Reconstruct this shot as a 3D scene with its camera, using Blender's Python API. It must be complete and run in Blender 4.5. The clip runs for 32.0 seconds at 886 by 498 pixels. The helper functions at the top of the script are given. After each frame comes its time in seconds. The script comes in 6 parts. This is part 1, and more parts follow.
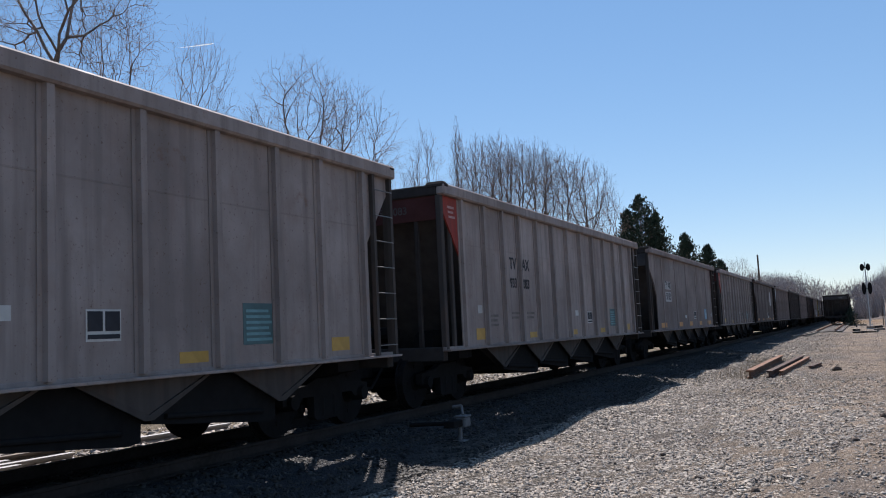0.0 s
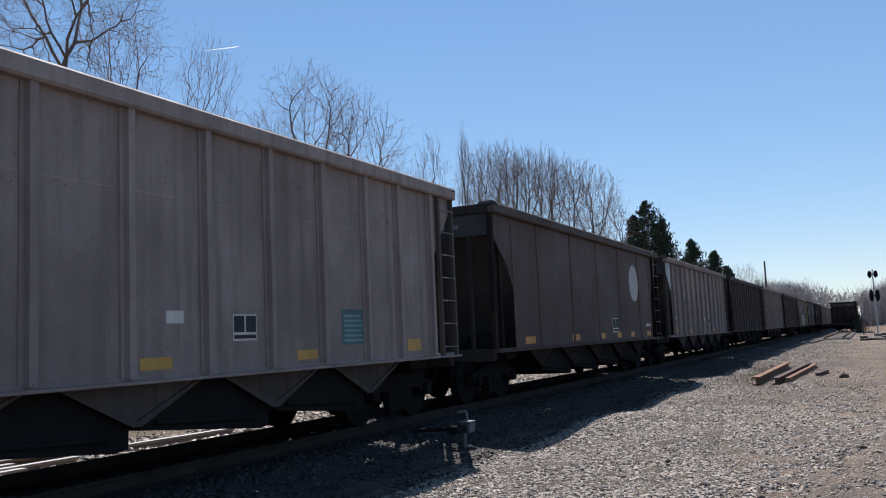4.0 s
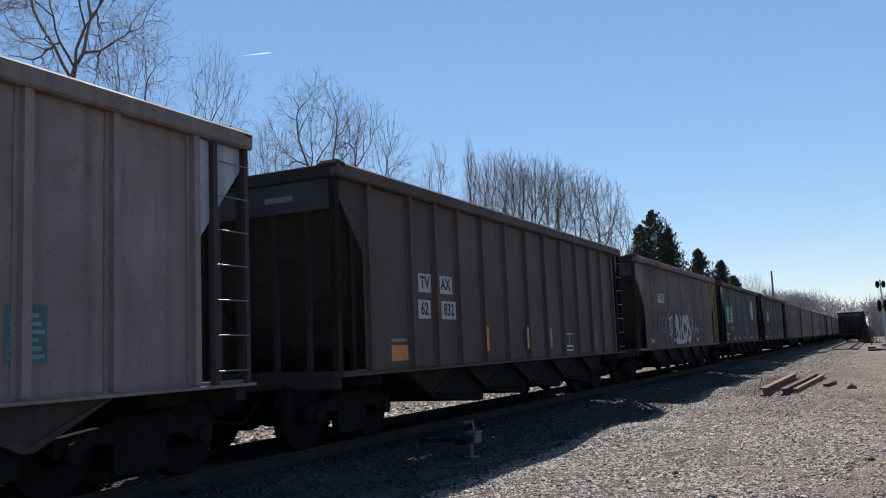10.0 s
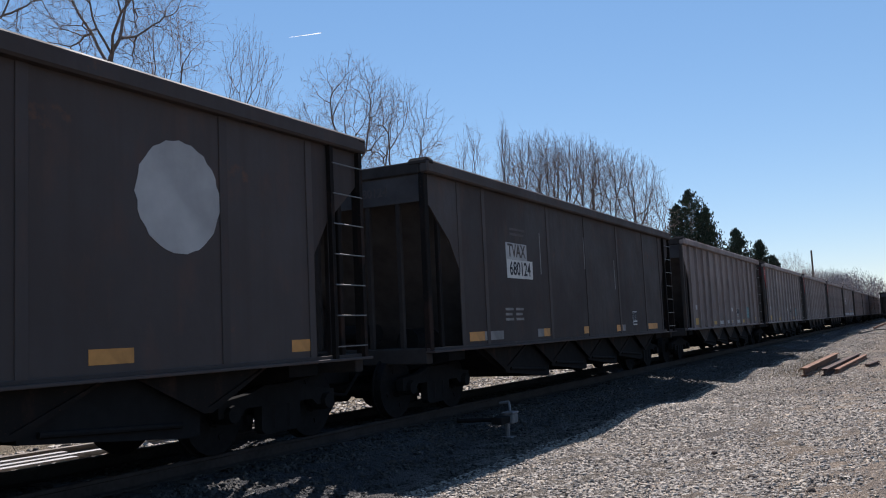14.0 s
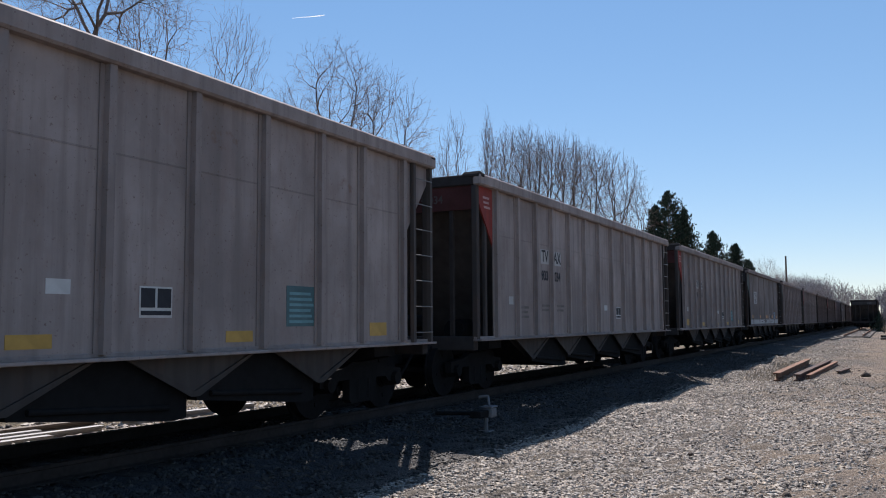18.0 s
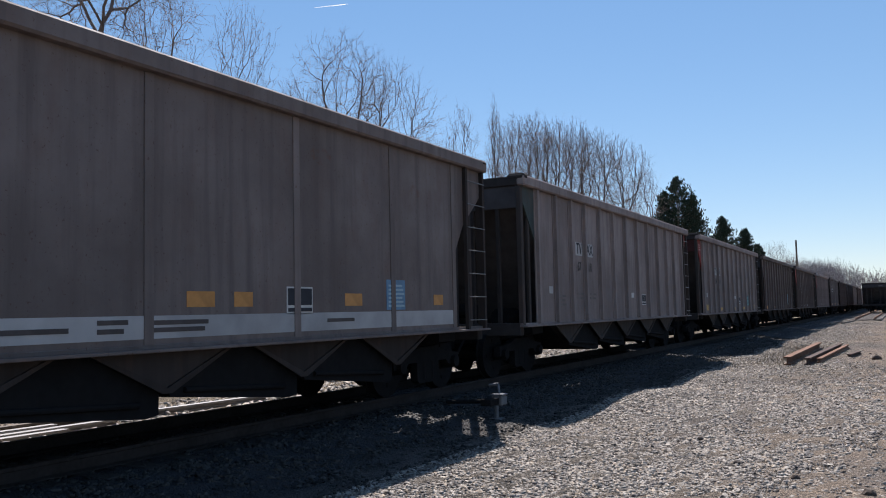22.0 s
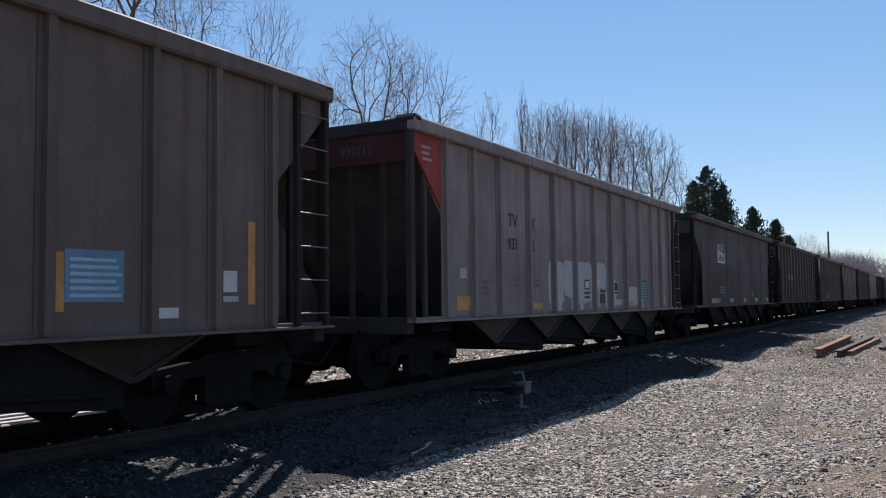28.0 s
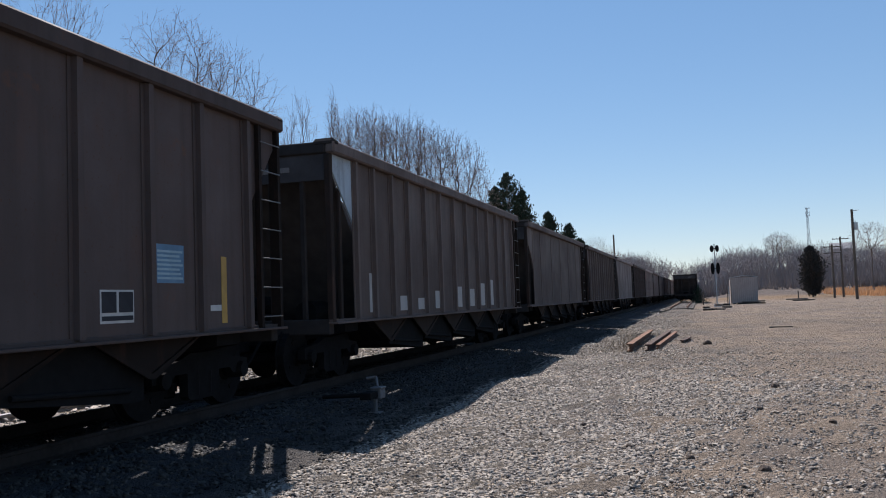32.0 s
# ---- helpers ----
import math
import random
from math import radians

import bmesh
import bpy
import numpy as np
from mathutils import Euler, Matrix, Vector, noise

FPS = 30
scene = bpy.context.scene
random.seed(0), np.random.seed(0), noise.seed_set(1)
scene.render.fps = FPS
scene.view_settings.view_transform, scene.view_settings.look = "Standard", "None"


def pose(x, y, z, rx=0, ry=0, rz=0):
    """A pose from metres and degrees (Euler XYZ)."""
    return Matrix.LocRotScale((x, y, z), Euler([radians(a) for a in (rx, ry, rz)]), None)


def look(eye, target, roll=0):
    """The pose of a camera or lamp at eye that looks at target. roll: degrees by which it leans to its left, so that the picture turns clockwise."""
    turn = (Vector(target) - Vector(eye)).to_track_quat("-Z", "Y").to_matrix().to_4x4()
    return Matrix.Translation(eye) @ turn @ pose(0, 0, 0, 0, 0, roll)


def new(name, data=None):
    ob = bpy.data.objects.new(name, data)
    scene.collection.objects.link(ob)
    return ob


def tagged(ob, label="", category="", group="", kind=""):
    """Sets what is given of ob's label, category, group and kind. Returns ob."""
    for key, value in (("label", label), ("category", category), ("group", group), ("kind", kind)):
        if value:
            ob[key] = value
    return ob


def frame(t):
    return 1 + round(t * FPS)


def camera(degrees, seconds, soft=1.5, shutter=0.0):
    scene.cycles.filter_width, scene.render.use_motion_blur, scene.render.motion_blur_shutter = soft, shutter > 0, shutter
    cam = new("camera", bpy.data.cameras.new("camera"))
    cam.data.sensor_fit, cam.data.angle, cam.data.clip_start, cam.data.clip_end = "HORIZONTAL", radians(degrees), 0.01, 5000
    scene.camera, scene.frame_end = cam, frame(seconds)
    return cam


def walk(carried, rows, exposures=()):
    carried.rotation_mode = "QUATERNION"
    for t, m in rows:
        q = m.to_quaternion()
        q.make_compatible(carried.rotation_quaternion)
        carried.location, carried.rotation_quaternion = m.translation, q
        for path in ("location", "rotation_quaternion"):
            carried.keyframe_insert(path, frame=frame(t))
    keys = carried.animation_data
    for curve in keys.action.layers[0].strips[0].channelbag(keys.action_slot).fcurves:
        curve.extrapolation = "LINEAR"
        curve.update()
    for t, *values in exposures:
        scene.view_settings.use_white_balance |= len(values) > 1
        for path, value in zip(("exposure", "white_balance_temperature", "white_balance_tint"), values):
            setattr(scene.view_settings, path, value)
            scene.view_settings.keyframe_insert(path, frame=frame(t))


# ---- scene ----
# ---- camera ----
cam = camera(54.11, 32.0, soft=1.05, shutter=0.0)
# seconds, x, y, z, pitch, roll, yaw
PATH = [
    (0.0, 0.001, 0.000, 1.643, 5.546, 2.779, 25.695),
    (0.5, 0.011, 0.006, 1.640, 5.631, 2.762, 26.038),
    (1.0, 0.012, -0.003, 1.644, 5.542, 2.839, 26.138),
    (1.5, 0.009, 0.011, 1.647, 5.215, 3.037, 26.134),
    (2.0, 0.008, 0.012, 1.644, 5.080, 3.008, 26.118),
    (2.5, 0.010, 0.002, 1.648, 5.239, 2.951, 26.118),
    (3.0, 0.011, 0.016, 1.646, 5.516, 2.836, 26.000),
    (3.5, 0.010, 0.022, 1.635, 5.794, 2.730, 25.990),
    (5.5, -0.003, 0.038, 1.640, 5.931, 1.901, 26.367),
    (6.0, -0.008, 0.056, 1.638, 5.772, 1.963, 26.169),
    (6.5, 0.003, 0.050, 1.641, 5.703, 2.110, 25.787),
    (7.0, 0.005, 0.025, 1.650, 5.711, 2.120, 25.801),
    (7.5, 0.008, 0.024, 1.653, 5.794, 2.103, 25.988),
    (8.0, 0.005, 0.029, 1.643, 5.995, 2.085, 26.005),
    (8.5, 0.006, 0.051, 1.646, 6.097, 2.213, 26.056),
    (9.0, 0.002, 0.033, 1.638, 6.272, 2.219, 26.190),
    (9.5, 0.005, 0.021, 1.649, 6.448, 2.304, 26.390),
    (10.0, 0.007, 0.005, 1.650, 6.557, 2.422, 26.475),
    (10.5, 0.005, 0.006, 1.653, 6.550, 2.575, 26.546),
    (11.0, 0.010, 0.016, 1.647, 6.560, 2.630, 26.739),
    (11.5, 0.002, 0.019, 1.644, 6.562, 2.554, 26.984),
    (12.0, -0.008, 0.020, 1.643, 6.492, 2.494, 27.410),
    (12.5, -0.014, 0.021, 1.648, 6.340, 2.406, 28.161),
    (13.0, -0.020, 0.021, 1.639, 6.263, 2.591, 29.359),
    (13.5, -0.019, 0.027, 1.627, 5.880, 2.933, 29.759),
    (14.0, -0.019, 0.026, 1.634, 5.457, 2.608, 28.771),
    (14.5, -0.016, 0.027, 1.632, 5.105, 2.429, 28.006),
    (16.5, -0.038, 0.002, 1.629, 4.572, 0.856, 28.628),
    (17.0, -0.069, -0.022, 1.639, 4.368, 0.791, 28.913),
    (17.5, -0.100, -0.028, 1.652, 4.506, 0.441, 27.772),
    (18.0, -0.122, -0.025, 1.657, 4.827, 0.412, 27.098),
    (18.5, -0.118, -0.027, 1.646, 4.509, 0.890, 27.506),
    (19.0, -0.112, -0.055, 1.646, 4.063, 0.875, 27.623),
    (19.5, -0.100, -0.079, 1.653, 3.968, 1.029, 27.594),
    (20.0, -0.102, -0.094, 1.649, 4.031, 1.038, 27.538),
    (20.5, -0.104, -0.102, 1.654, 4.218, 0.813, 27.487),
    (21.0, -0.105, -0.088, 1.647, 4.141, 0.819, 27.542),
    (21.5, -0.090, -0.081, 1.653, 4.076, 1.044, 27.684),
    (22.0, -0.079, -0.076, 1.651, 4.160, 1.316, 27.767),
    (22.5, -0.075, -0.072, 1.656, 4.248, 1.401, 27.631),
    (23.0, -0.074, -0.087, 1.653, 4.297, 1.158, 27.308),
    (23.5, -0.082, -0.080, 1.647, 4.372, 0.929, 26.766),
    (24.0, -0.090, -0.074, 1.646, 4.174, 0.355, 25.794),
    (24.5, -0.091, -0.068, 1.643, 3.925, 0.159, 25.053),
    (26.5, -0.079, -0.053, 1.640, 3.623, 1.053, 24.700),
    (27.0, -0.075, -0.059, 1.637, 3.601, 1.053, 25.811),
    (27.5, -0.053, -0.049, 1.644, 3.655, 0.924, 27.440),
    (28.0, -0.081, -0.029, 1.635, 3.418, 0.667, 29.511),
    (28.5, -0.215, -0.052, 1.632, 3.068, 0.323, 30.025),
    (29.0, -0.410, -0.079, 1.623, 2.317, 0.397, 27.109),
    (29.5, -0.611, -0.074, 1.590, 1.493, 1.029, 24.121),
    (30.0, -0.760, -0.029, 1.607, 1.651, 1.673, 20.998),
    (30.5, -0.876, -0.027, 1.610, 2.230, 1.589, 16.559),
    (31.0, -0.913, -0.038, 1.622, 2.895, 1.299, 14.208),
    (31.5, -0.887, -0.034, 1.622, 3.051, 1.353, 14.061),
    (32.0, -0.874, -0.051, 1.624, 3.453, 2.092, 16.531),
]
walk(cam, [(t, pose(x, y, z, 90 + p, r, w)) for t, x, y, z, p, r, w in PATH],
     exposures=((0.0, 0.5, 6250, 15.0), (30.0, 0.52, 6250, 15.0), (31.0, 0.37, 6250, 15.0), (32.0, 0.37, 6250, 15.0)))

# ---- light ----
SUN_AZ, SUN_EL = 27.0, 46.0          # degrees left of the track's course, and above the horizon
world = bpy.data.worlds.new("world")
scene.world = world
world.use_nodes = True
wn = world.node_tree
sky = wn.nodes.new("ShaderNodeTexSky")
sky.sky_type = "NISHITA"
sky.sun_disc = False
sky.sun_elevation = radians(SUN_EL)
sky.sun_rotation = radians(-SUN_AZ)
sky.air_density, sky.dust_density, sky.ozone_density = 0.92, 0.0, 4.0
deep = wn.nodes.new("ShaderNodeGamma")
deep.inputs[1].default_value = 0.58
wn.links.new(sky.outputs[0], deep.inputs[0])
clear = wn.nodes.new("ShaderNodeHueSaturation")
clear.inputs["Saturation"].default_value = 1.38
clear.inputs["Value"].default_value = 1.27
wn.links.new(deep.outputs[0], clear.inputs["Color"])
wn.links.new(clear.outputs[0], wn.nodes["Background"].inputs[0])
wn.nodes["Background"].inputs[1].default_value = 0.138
sun_data = bpy.data.lights.new("sun", "SUN")
sun_data.energy, sun_data.angle, sun_data.color = 5.0, radians(0.53), (1.0, 0.95, 0.87)
sun = new("sun", sun_data)
az, el = radians(SUN_AZ), radians(SUN_EL)
to_sun = Vector((-math.sin(az) * math.cos(el), math.cos(az) * math.cos(el), math.sin(el)))
sun.matrix_world = look((0, 0, 40), Vector((0, 0, 40)) - to_sun)

# ---- materials ----
MATS = {}


def mat_base(name):
    m = bpy.data.materials.new(name)
    m.use_nodes = True
    nt = m.node_tree
    return m, nt, nt.nodes["Principled BSDF"]


def tex(nt, kind, scale, detail=4.0, stretch=None, coord="Object", rough=0.55):
    """A noise or voronoi texture at a real-world scale, as a node."""
    tc = nt.nodes.new("ShaderNodeTexCoord")
    mp = nt.nodes.new("ShaderNodeMapping")
    nt.links.new(tc.outputs[coord], mp.inputs[0])
    if stretch:
        mp.inputs["Scale"].default_value = stretch
    n = nt.nodes.new("ShaderNodeTexNoise" if kind == "noise" else "ShaderNodeTexVoronoi")
    n.inputs["Scale"].default_value = scale
    if kind == "noise":
        n.inputs["Detail"].default_value = detail
        n.inputs["Roughness"].default_value = rough
    nt.links.new(mp.outputs[0], n.inputs["Vector"])
    return n


def ramp(nt, src, stops):
    r = nt.nodes.new("ShaderNodeValToRGB")
    while len(r.color_ramp.elements) < len(stops):
        r.color_ramp.elements.new(0.5)
    for e, (pos, col) in zip(r.color_ramp.elements, stops):
        e.position = pos
        e.color = (*col, 1) if len(col) == 3 else col
    nt.links.new(src, r.inputs[0])
    return r


def mix(nt, fac, a, b, mode="MIX"):
    n = nt.nodes.new("ShaderNodeMix")
    n.data_type, n.blend_type = "RGBA", mode
    for sock, v in ((n.inputs[0], fac), (n.inputs[6], a), (n.inputs[7], b)):
        if hasattr(v, "is_linked"):
            nt.links.new(v, sock)
        elif isinstance(v, (int, float)):
            sock.default_value = v
        else:
            sock.default_value = (*v, 1)
    return n.outputs[2]


def bump(nt, bsdf, height, strength=0.4, dist=0.02):
    b = nt.nodes.new("ShaderNodeBump")
    b.inputs["Strength"].default_value, b.inputs["Distance"].default_value = strength, dist
    nt.links.new(height, b.inputs["Height"])
    nt.links.new(b.outputs[0], bsdf.inputs["Normal"])


def g3(v):
    return (v, v, v)


def paint(name, col, dirt=(0.06, 0.046, 0.04), rust=0.25, rough=0.6):
    """Weathered wagon paint: stains, streaks that run down the sheet, rust blooms and freckles, a little difference from piece to piece."""
    if name in MATS:
        return MATS[name]
    m, nt, b = mat_base(name)
    stain = tex(nt, "noise", 0.55, 7, coord="Object", rough=0.62)
    f1 = ramp(nt, stain.outputs[0], [(0.34, g3(0)), (0.64, g3(1))])
    c = mix(nt, f1.outputs[0], tuple(min(1, 1.08 * x) for x in col), tuple(0.62 * x + 0.38 * y for x, y in zip(col, dirt)))
    cloud = tex(nt, "noise", 2.6, 6, (1, 1, 0.5), rough=0.6)
    f4 = ramp(nt, cloud.outputs[0], [(0.52, g3(0)), (0.70, g3(0.55))])
    c = mix(nt, f4.outputs[0], c, tuple(0.5 * x + 0.5 * y for x, y in zip(col, (0.13, 0.065, 0.045))))
    streak = tex(nt, "noise", 6.0, 6, (1, 1, 0.06))
    f2 = ramp(nt, streak.outputs[0], [(0.48, g3(0)), (0.70, g3(0.8))])
    c = mix(nt, f2.outputs[0], c, tuple(0.5 * x + 0.5 * y for x, y in zip(col, dirt)))
    fr = tex(nt, "noise", 30, 3)
    f3 = ramp(nt, fr.outputs[0], [(0.64, g3(0)), (0.72, g3(rust * 2))])
    c = mix(nt, f3.outputs[0], c, (0.09, 0.04, 0.025))
    bloom = tex(nt, "noise", 0.9, 7, rough=0.68)
    f5 = ramp(nt, bloom.outputs[0], [(0.655, g3(0)), (0.74, g3(0.75))])
    c = mix(nt, f5.outputs[0], c, (0.17, 0.075, 0.04))
    info = nt.nodes.new("ShaderNodeObjectInfo")
    vary = ramp(nt, info.outputs["Random"], [(0.0, g3(0.84)), (1.0, g3(1.12))])
    c = mix(nt, 1.0, c, vary.outputs[0], "MULTIPLY")
    nt.links.new(c, b.inputs["Base Color"])
    rr = ramp(nt, stain.outputs[0], [(0.3, g3(rough - 0.05)), (0.7, g3(min(1, rough + 0.25)))])
    nt.links.new(rr.outputs[0], b.inputs["Roughness"])
    b.inputs["Specular IOR Level"].default_value = 0.08
    dent = tex(nt, "noise", 1.6, 4)
    bump(nt, b, dent.outputs[0], 0.35, 0.05)
    MATS[name] = m
    return m


def plain(name, col, rough=0.7, metal=0.0, scale=12.0, vary=0.25, bumpy=0.2, dist=0.01, gloss=0.3):
    """A surface with two scales of variation round one colour."""
    if name in MATS:
        return MATS[name]
    m, nt, b = mat_base(name)
    a, c2 = tex(nt, "noise", scale, 5), tex(nt, "noise", scale / 9, 3)
    lo, hi = tuple(x * (1 - vary) for x in col), tuple(min(1, x * (1 + vary)) for x in col)
    c = mix(nt, 0.5, ramp(nt, a.outputs[0], [(0.3, lo), (0.7, hi)]).outputs[0], ramp(nt, c2.outputs[0], [(0.35, lo), (0.65, hi)]).outputs[0])
    nt.links.new(c, b.inputs["Base Color"])
    b.inputs["Roughness"].default_value, b.inputs["Metallic"].default_value = rough, metal
    b.inputs["Specular IOR Level"].default_value = gloss
    bump(nt, b, a.outputs[0], bumpy, dist)
    MATS[name] = m
    return m


def ground_material():
    m, nt, b = mat_base("gravel_and_dirt")
    grit = tex(nt, "voronoi", 26)
    grit2 = tex(nt, "voronoi", 60)
    fine = tex(nt, "noise", 45, 5)
    patch = tex(nt, "noise", 0.23, 5)
    big = tex(nt, "noise", 0.05, 4)
    # stone tones lowered to paint in the shaded gaps between loose stones
    stone = ramp(nt, grit.outputs["Color"], [(0.1, (0.07, 0.06, 0.05)), (0.5, (0.16, 0.138, 0.117)), (0.9, (0.31, 0.27, 0.228))])
    dirt = ramp(nt, fine.outputs[0], [(0.3, (0.21, 0.163, 0.125)), (0.7, (0.37, 0.293, 0.228))])
    tc = nt.nodes.new("ShaderNodeTexCoord")
    sep = nt.nodes.new("ShaderNodeSeparateXYZ")
    nt.links.new(tc.outputs["Object"], sep.inputs[0])
    # crushed stone beside the track, packed earth away from it
    span = nt.nodes.new("ShaderNodeMapRange")
    span.inputs[1].default_value, span.inputs[2].default_value = -4.5, 3.5
    nt.links.new(sep.outputs[0], span.inputs[0])
    add = nt.nodes.new("ShaderNodeMath")
    add.operation = "ADD"
    nt.links.new(span.outputs[0], add.inputs[0])
    nt.links.new(patch.outputs[0], add.inputs[1])
    share = ramp(nt, add.outputs[0], [(0.62, g3(0)), (1.05, g3(1))])
    c = mix(nt, share.outputs[0], stone.outputs[0], dirt.outputs[0])
    tone = ramp(nt, big.outputs[0], [(0.3, (0.85, 0.84, 0.82)), (0.7, (1.12, 1.08, 1.02))])
    c = mix(nt, 1.0, c, tone.outputs[0], "MULTIPLY")
    # wheel tracks and damp streaks across the yard, and speckled grit
    rut = tex(nt, "noise", 1.0, 6, (0.22, 1.5, 1), rough=0.65)
    c = mix(nt, 1.0, c, ramp(nt, rut.outputs[0], [(0.3, (0.68, 0.66, 0.64)), (0.5, (1.0, 1.0, 1.0)), (0.7, (1.15, 1.12, 1.08))]).outputs[0], "MULTIPLY")
    drift = tex(nt, "noise", 0.42, 8, (1.0, 0.45, 1), rough=0.7)
    c = mix(nt, ramp(nt, drift.outputs[0], [(0.47, g3(0)), (0.6, g3(0.6))]).outputs[0], c, (0.15, 0.13, 0.12))
    lane = tex(nt, "noise", 0.8, 5, (0.12, 1.3, 1), rough=0.6)
    c = mix(nt, ramp(nt, lane.outputs[0], [(0.58, g3(0)), (0.68, g3(0.7))]).outputs[0], c, (0.12, 0.095, 0.08))
    speck = tex(nt, "noise", 130, 2)
    c = mix(nt, 1.0, c, ramp(nt, speck.outputs[0], [(0.32, g3(0.45)), (0.46, g3(1.0)), (0.66, g3(1.35))]).outputs[0], "MULTIPLY")
    # dry grass far from the yard
    far = nt.nodes.new("ShaderNodeMapRange")
    far.inputs[1].default_value, far.inputs[2].default_value = 120.0, 170.0
    nt.links.new(sep.outputs[1], far.inputs[0])
    grass = ramp(nt, patch.outputs[0], [(0.35, (0.18, 0.12, 0.07)), (0.65, (0.28, 0.185, 0.11))])
    c = mix(nt, far.outputs[0], c, grass.outputs[0])
    wood = nt.nodes.new("ShaderNodeMath")
    wood.operation = "MULTIPLY_ADD"
    wood.inputs[1].default_value = 0.5
    nt.links.new(sep.outputs[0], wood.inputs[0])
    nt.links.new(sep.outputs[1], wood.inputs[2])
    under = nt.nodes.new("ShaderNodeMapRange")
    under.inputs[1].default_value, under.inputs[2].default_value = 205.0, 225.0
    nt.links.new(wood.outputs[0], under.inputs[0])
    leaf = ramp(nt, patch.outputs[0], [(0.35, (0.10, 0.08, 0.07)), (0.65, (0.17, 0.135, 0.115))])
    c = mix(nt, under.outputs[0], c, leaf.outputs[0])
    west = nt.nodes.new("ShaderNodeMapRange")
    west.inputs[1].default_value, west.inputs[2].default_value = -10.0, -12.0
    nt.links.new(sep.outputs[0], west.inputs[0])
    litter = ramp(nt, fine.outputs[0], [(0.3, (0.12, 0.09, 0.06)), (0.7, (0.32, 0.26, 0.18))])
    c = mix(nt, west.outputs[0], c, litter.outputs[0])
    # ballast of the main track darkened in place of the train's shade, edge uneven
    shade_x = nt.nodes.new("ShaderNodeMath")
    shade_x.operation = "MULTIPLY_ADD"
    shade_x.inputs[1].default_value = 1.6
    nt.links.new(patch.outputs[0], shade_x.inputs[0])
    nt.links.new(sep.outputs[0], shade_x.inputs[2])
    track_shade = nt.nodes.new("ShaderNodeMapRange")
    track_shade.inputs[1].default_value, track_shade.inputs[2].default_value = -3.75, -4.7
    nt.links.new(shade_x.outputs[0], track_shade.inputs[0])
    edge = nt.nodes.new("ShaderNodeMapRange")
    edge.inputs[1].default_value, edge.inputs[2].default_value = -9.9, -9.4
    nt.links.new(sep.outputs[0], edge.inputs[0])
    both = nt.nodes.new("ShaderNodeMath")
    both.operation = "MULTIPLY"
    nt.links.new(track_shade.outputs[0], both.inputs[0])
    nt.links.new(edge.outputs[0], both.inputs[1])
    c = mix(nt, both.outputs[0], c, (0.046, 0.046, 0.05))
    nt.links.new(c, b.inputs["Base Color"])
    b.inputs["Roughness"].default_value = 0.95
    b.inputs["Specular IOR Level"].default_value = 0.15
    hsum = nt.nodes.new("ShaderNodeMath")
    hsum.operation = "ADD"
    nt.links.new(grit.outputs["Distance"], hsum.inputs[0])
    nt.links.new(grit2.outputs["Distance"], hsum.inputs[1])
    clod = tex(nt, "noise", 9, 8, rough=0.7)
    hall = nt.nodes.new("ShaderNodeMath")
    hall.operation = "ADD"
    nt.links.new(hsum.outputs[0], hall.inputs[0])
    nt.links.new(clod.outputs[0], hall.inputs[1])
    bump(nt, b, hall.outputs[0], 0.9, 0.045)
    return m


def stone_material(name="crushed_stone", tone=1.0):
    m, nt, b = mat_base(name)
    geo = nt.nodes.new("ShaderNodeNewGeometry")
    c = ramp(nt, geo.outputs["Random Per Island"], [(0.0, (0.05, 0.038, 0.032)), (0.2, (0.19, 0.155, 0.13)), (0.5, (0.37, 0.32, 0.27)),
                                                     (0.8, (0.47, 0.41, 0.345)), (0.94, (0.40, 0.30, 0.205)), (1.0, (0.54, 0.46, 0.375))])
    n = tex(nt, "noise", 60, 4)
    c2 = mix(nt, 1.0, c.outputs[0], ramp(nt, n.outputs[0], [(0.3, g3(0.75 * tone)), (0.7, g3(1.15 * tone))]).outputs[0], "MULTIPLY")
    nt.links.new(c2, b.inputs["Base Color"])
    b.inputs["Roughness"].default_value = 0.8
    bump(nt, b, n.outputs[0], 0.4, 0.006)
    return m


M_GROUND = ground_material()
M_STONE = stone_material("crushed_stone", 0.8)
# ballast stones cut to a tenth of their tone, standing in for the train's shade
M_BALLAST = stone_material("shade_toned_ballast", 0.1)
M_BLACK = plain("darker_black_steel", (0.015, 0.0145, 0.015), 0.95, 0.0, 9, 0.3, gloss=0.04)
# one dark tone for end chords, sills, posts, caps and cross ridges
M_DARKSTEEL = plain("dark_brown_steel", (0.045, 0.039, 0.037), 0.95, 0.0, 5, 0.35, gloss=0.05)
M_WHEEL = plain("wheel_steel", (0.013, 0.0125, 0.013), 0.95, 0.0, 14, 0.3, gloss=0.04)
M_TREAD = plain("polished_rail_steel", (0.55, 0.54, 0.53), 0.22, 1.0, 20, 0.12, 0.05)
M_RAIL = plain("rusty_rail", (0.035, 0.029, 0.027), 0.9, 0.0, 18, 0.35, gloss=0.1)
M_RUST = plain("bright_rust", (0.2, 0.1, 0.06), 0.9, 0.1, 16, 0.35, 0.4)
M_TIE = plain("creosoted_timber", (0.035, 0.029, 0.025), 0.9, 0.0, 10, 0.4, 0.5)
M_TIE_OLD = plain("weathered_timber", (0.20, 0.165, 0.135), 0.9, 0.0, 10, 0.3, 0.5)
M_BARK = plain("bare_bark", (0.17, 0.135, 0.115), 0.9, 0.0, 5, 0.3)
M_TWIG = plain("bare_twigs", (0.24, 0.185, 0.165), 0.9, 0.0, 5, 0.25)
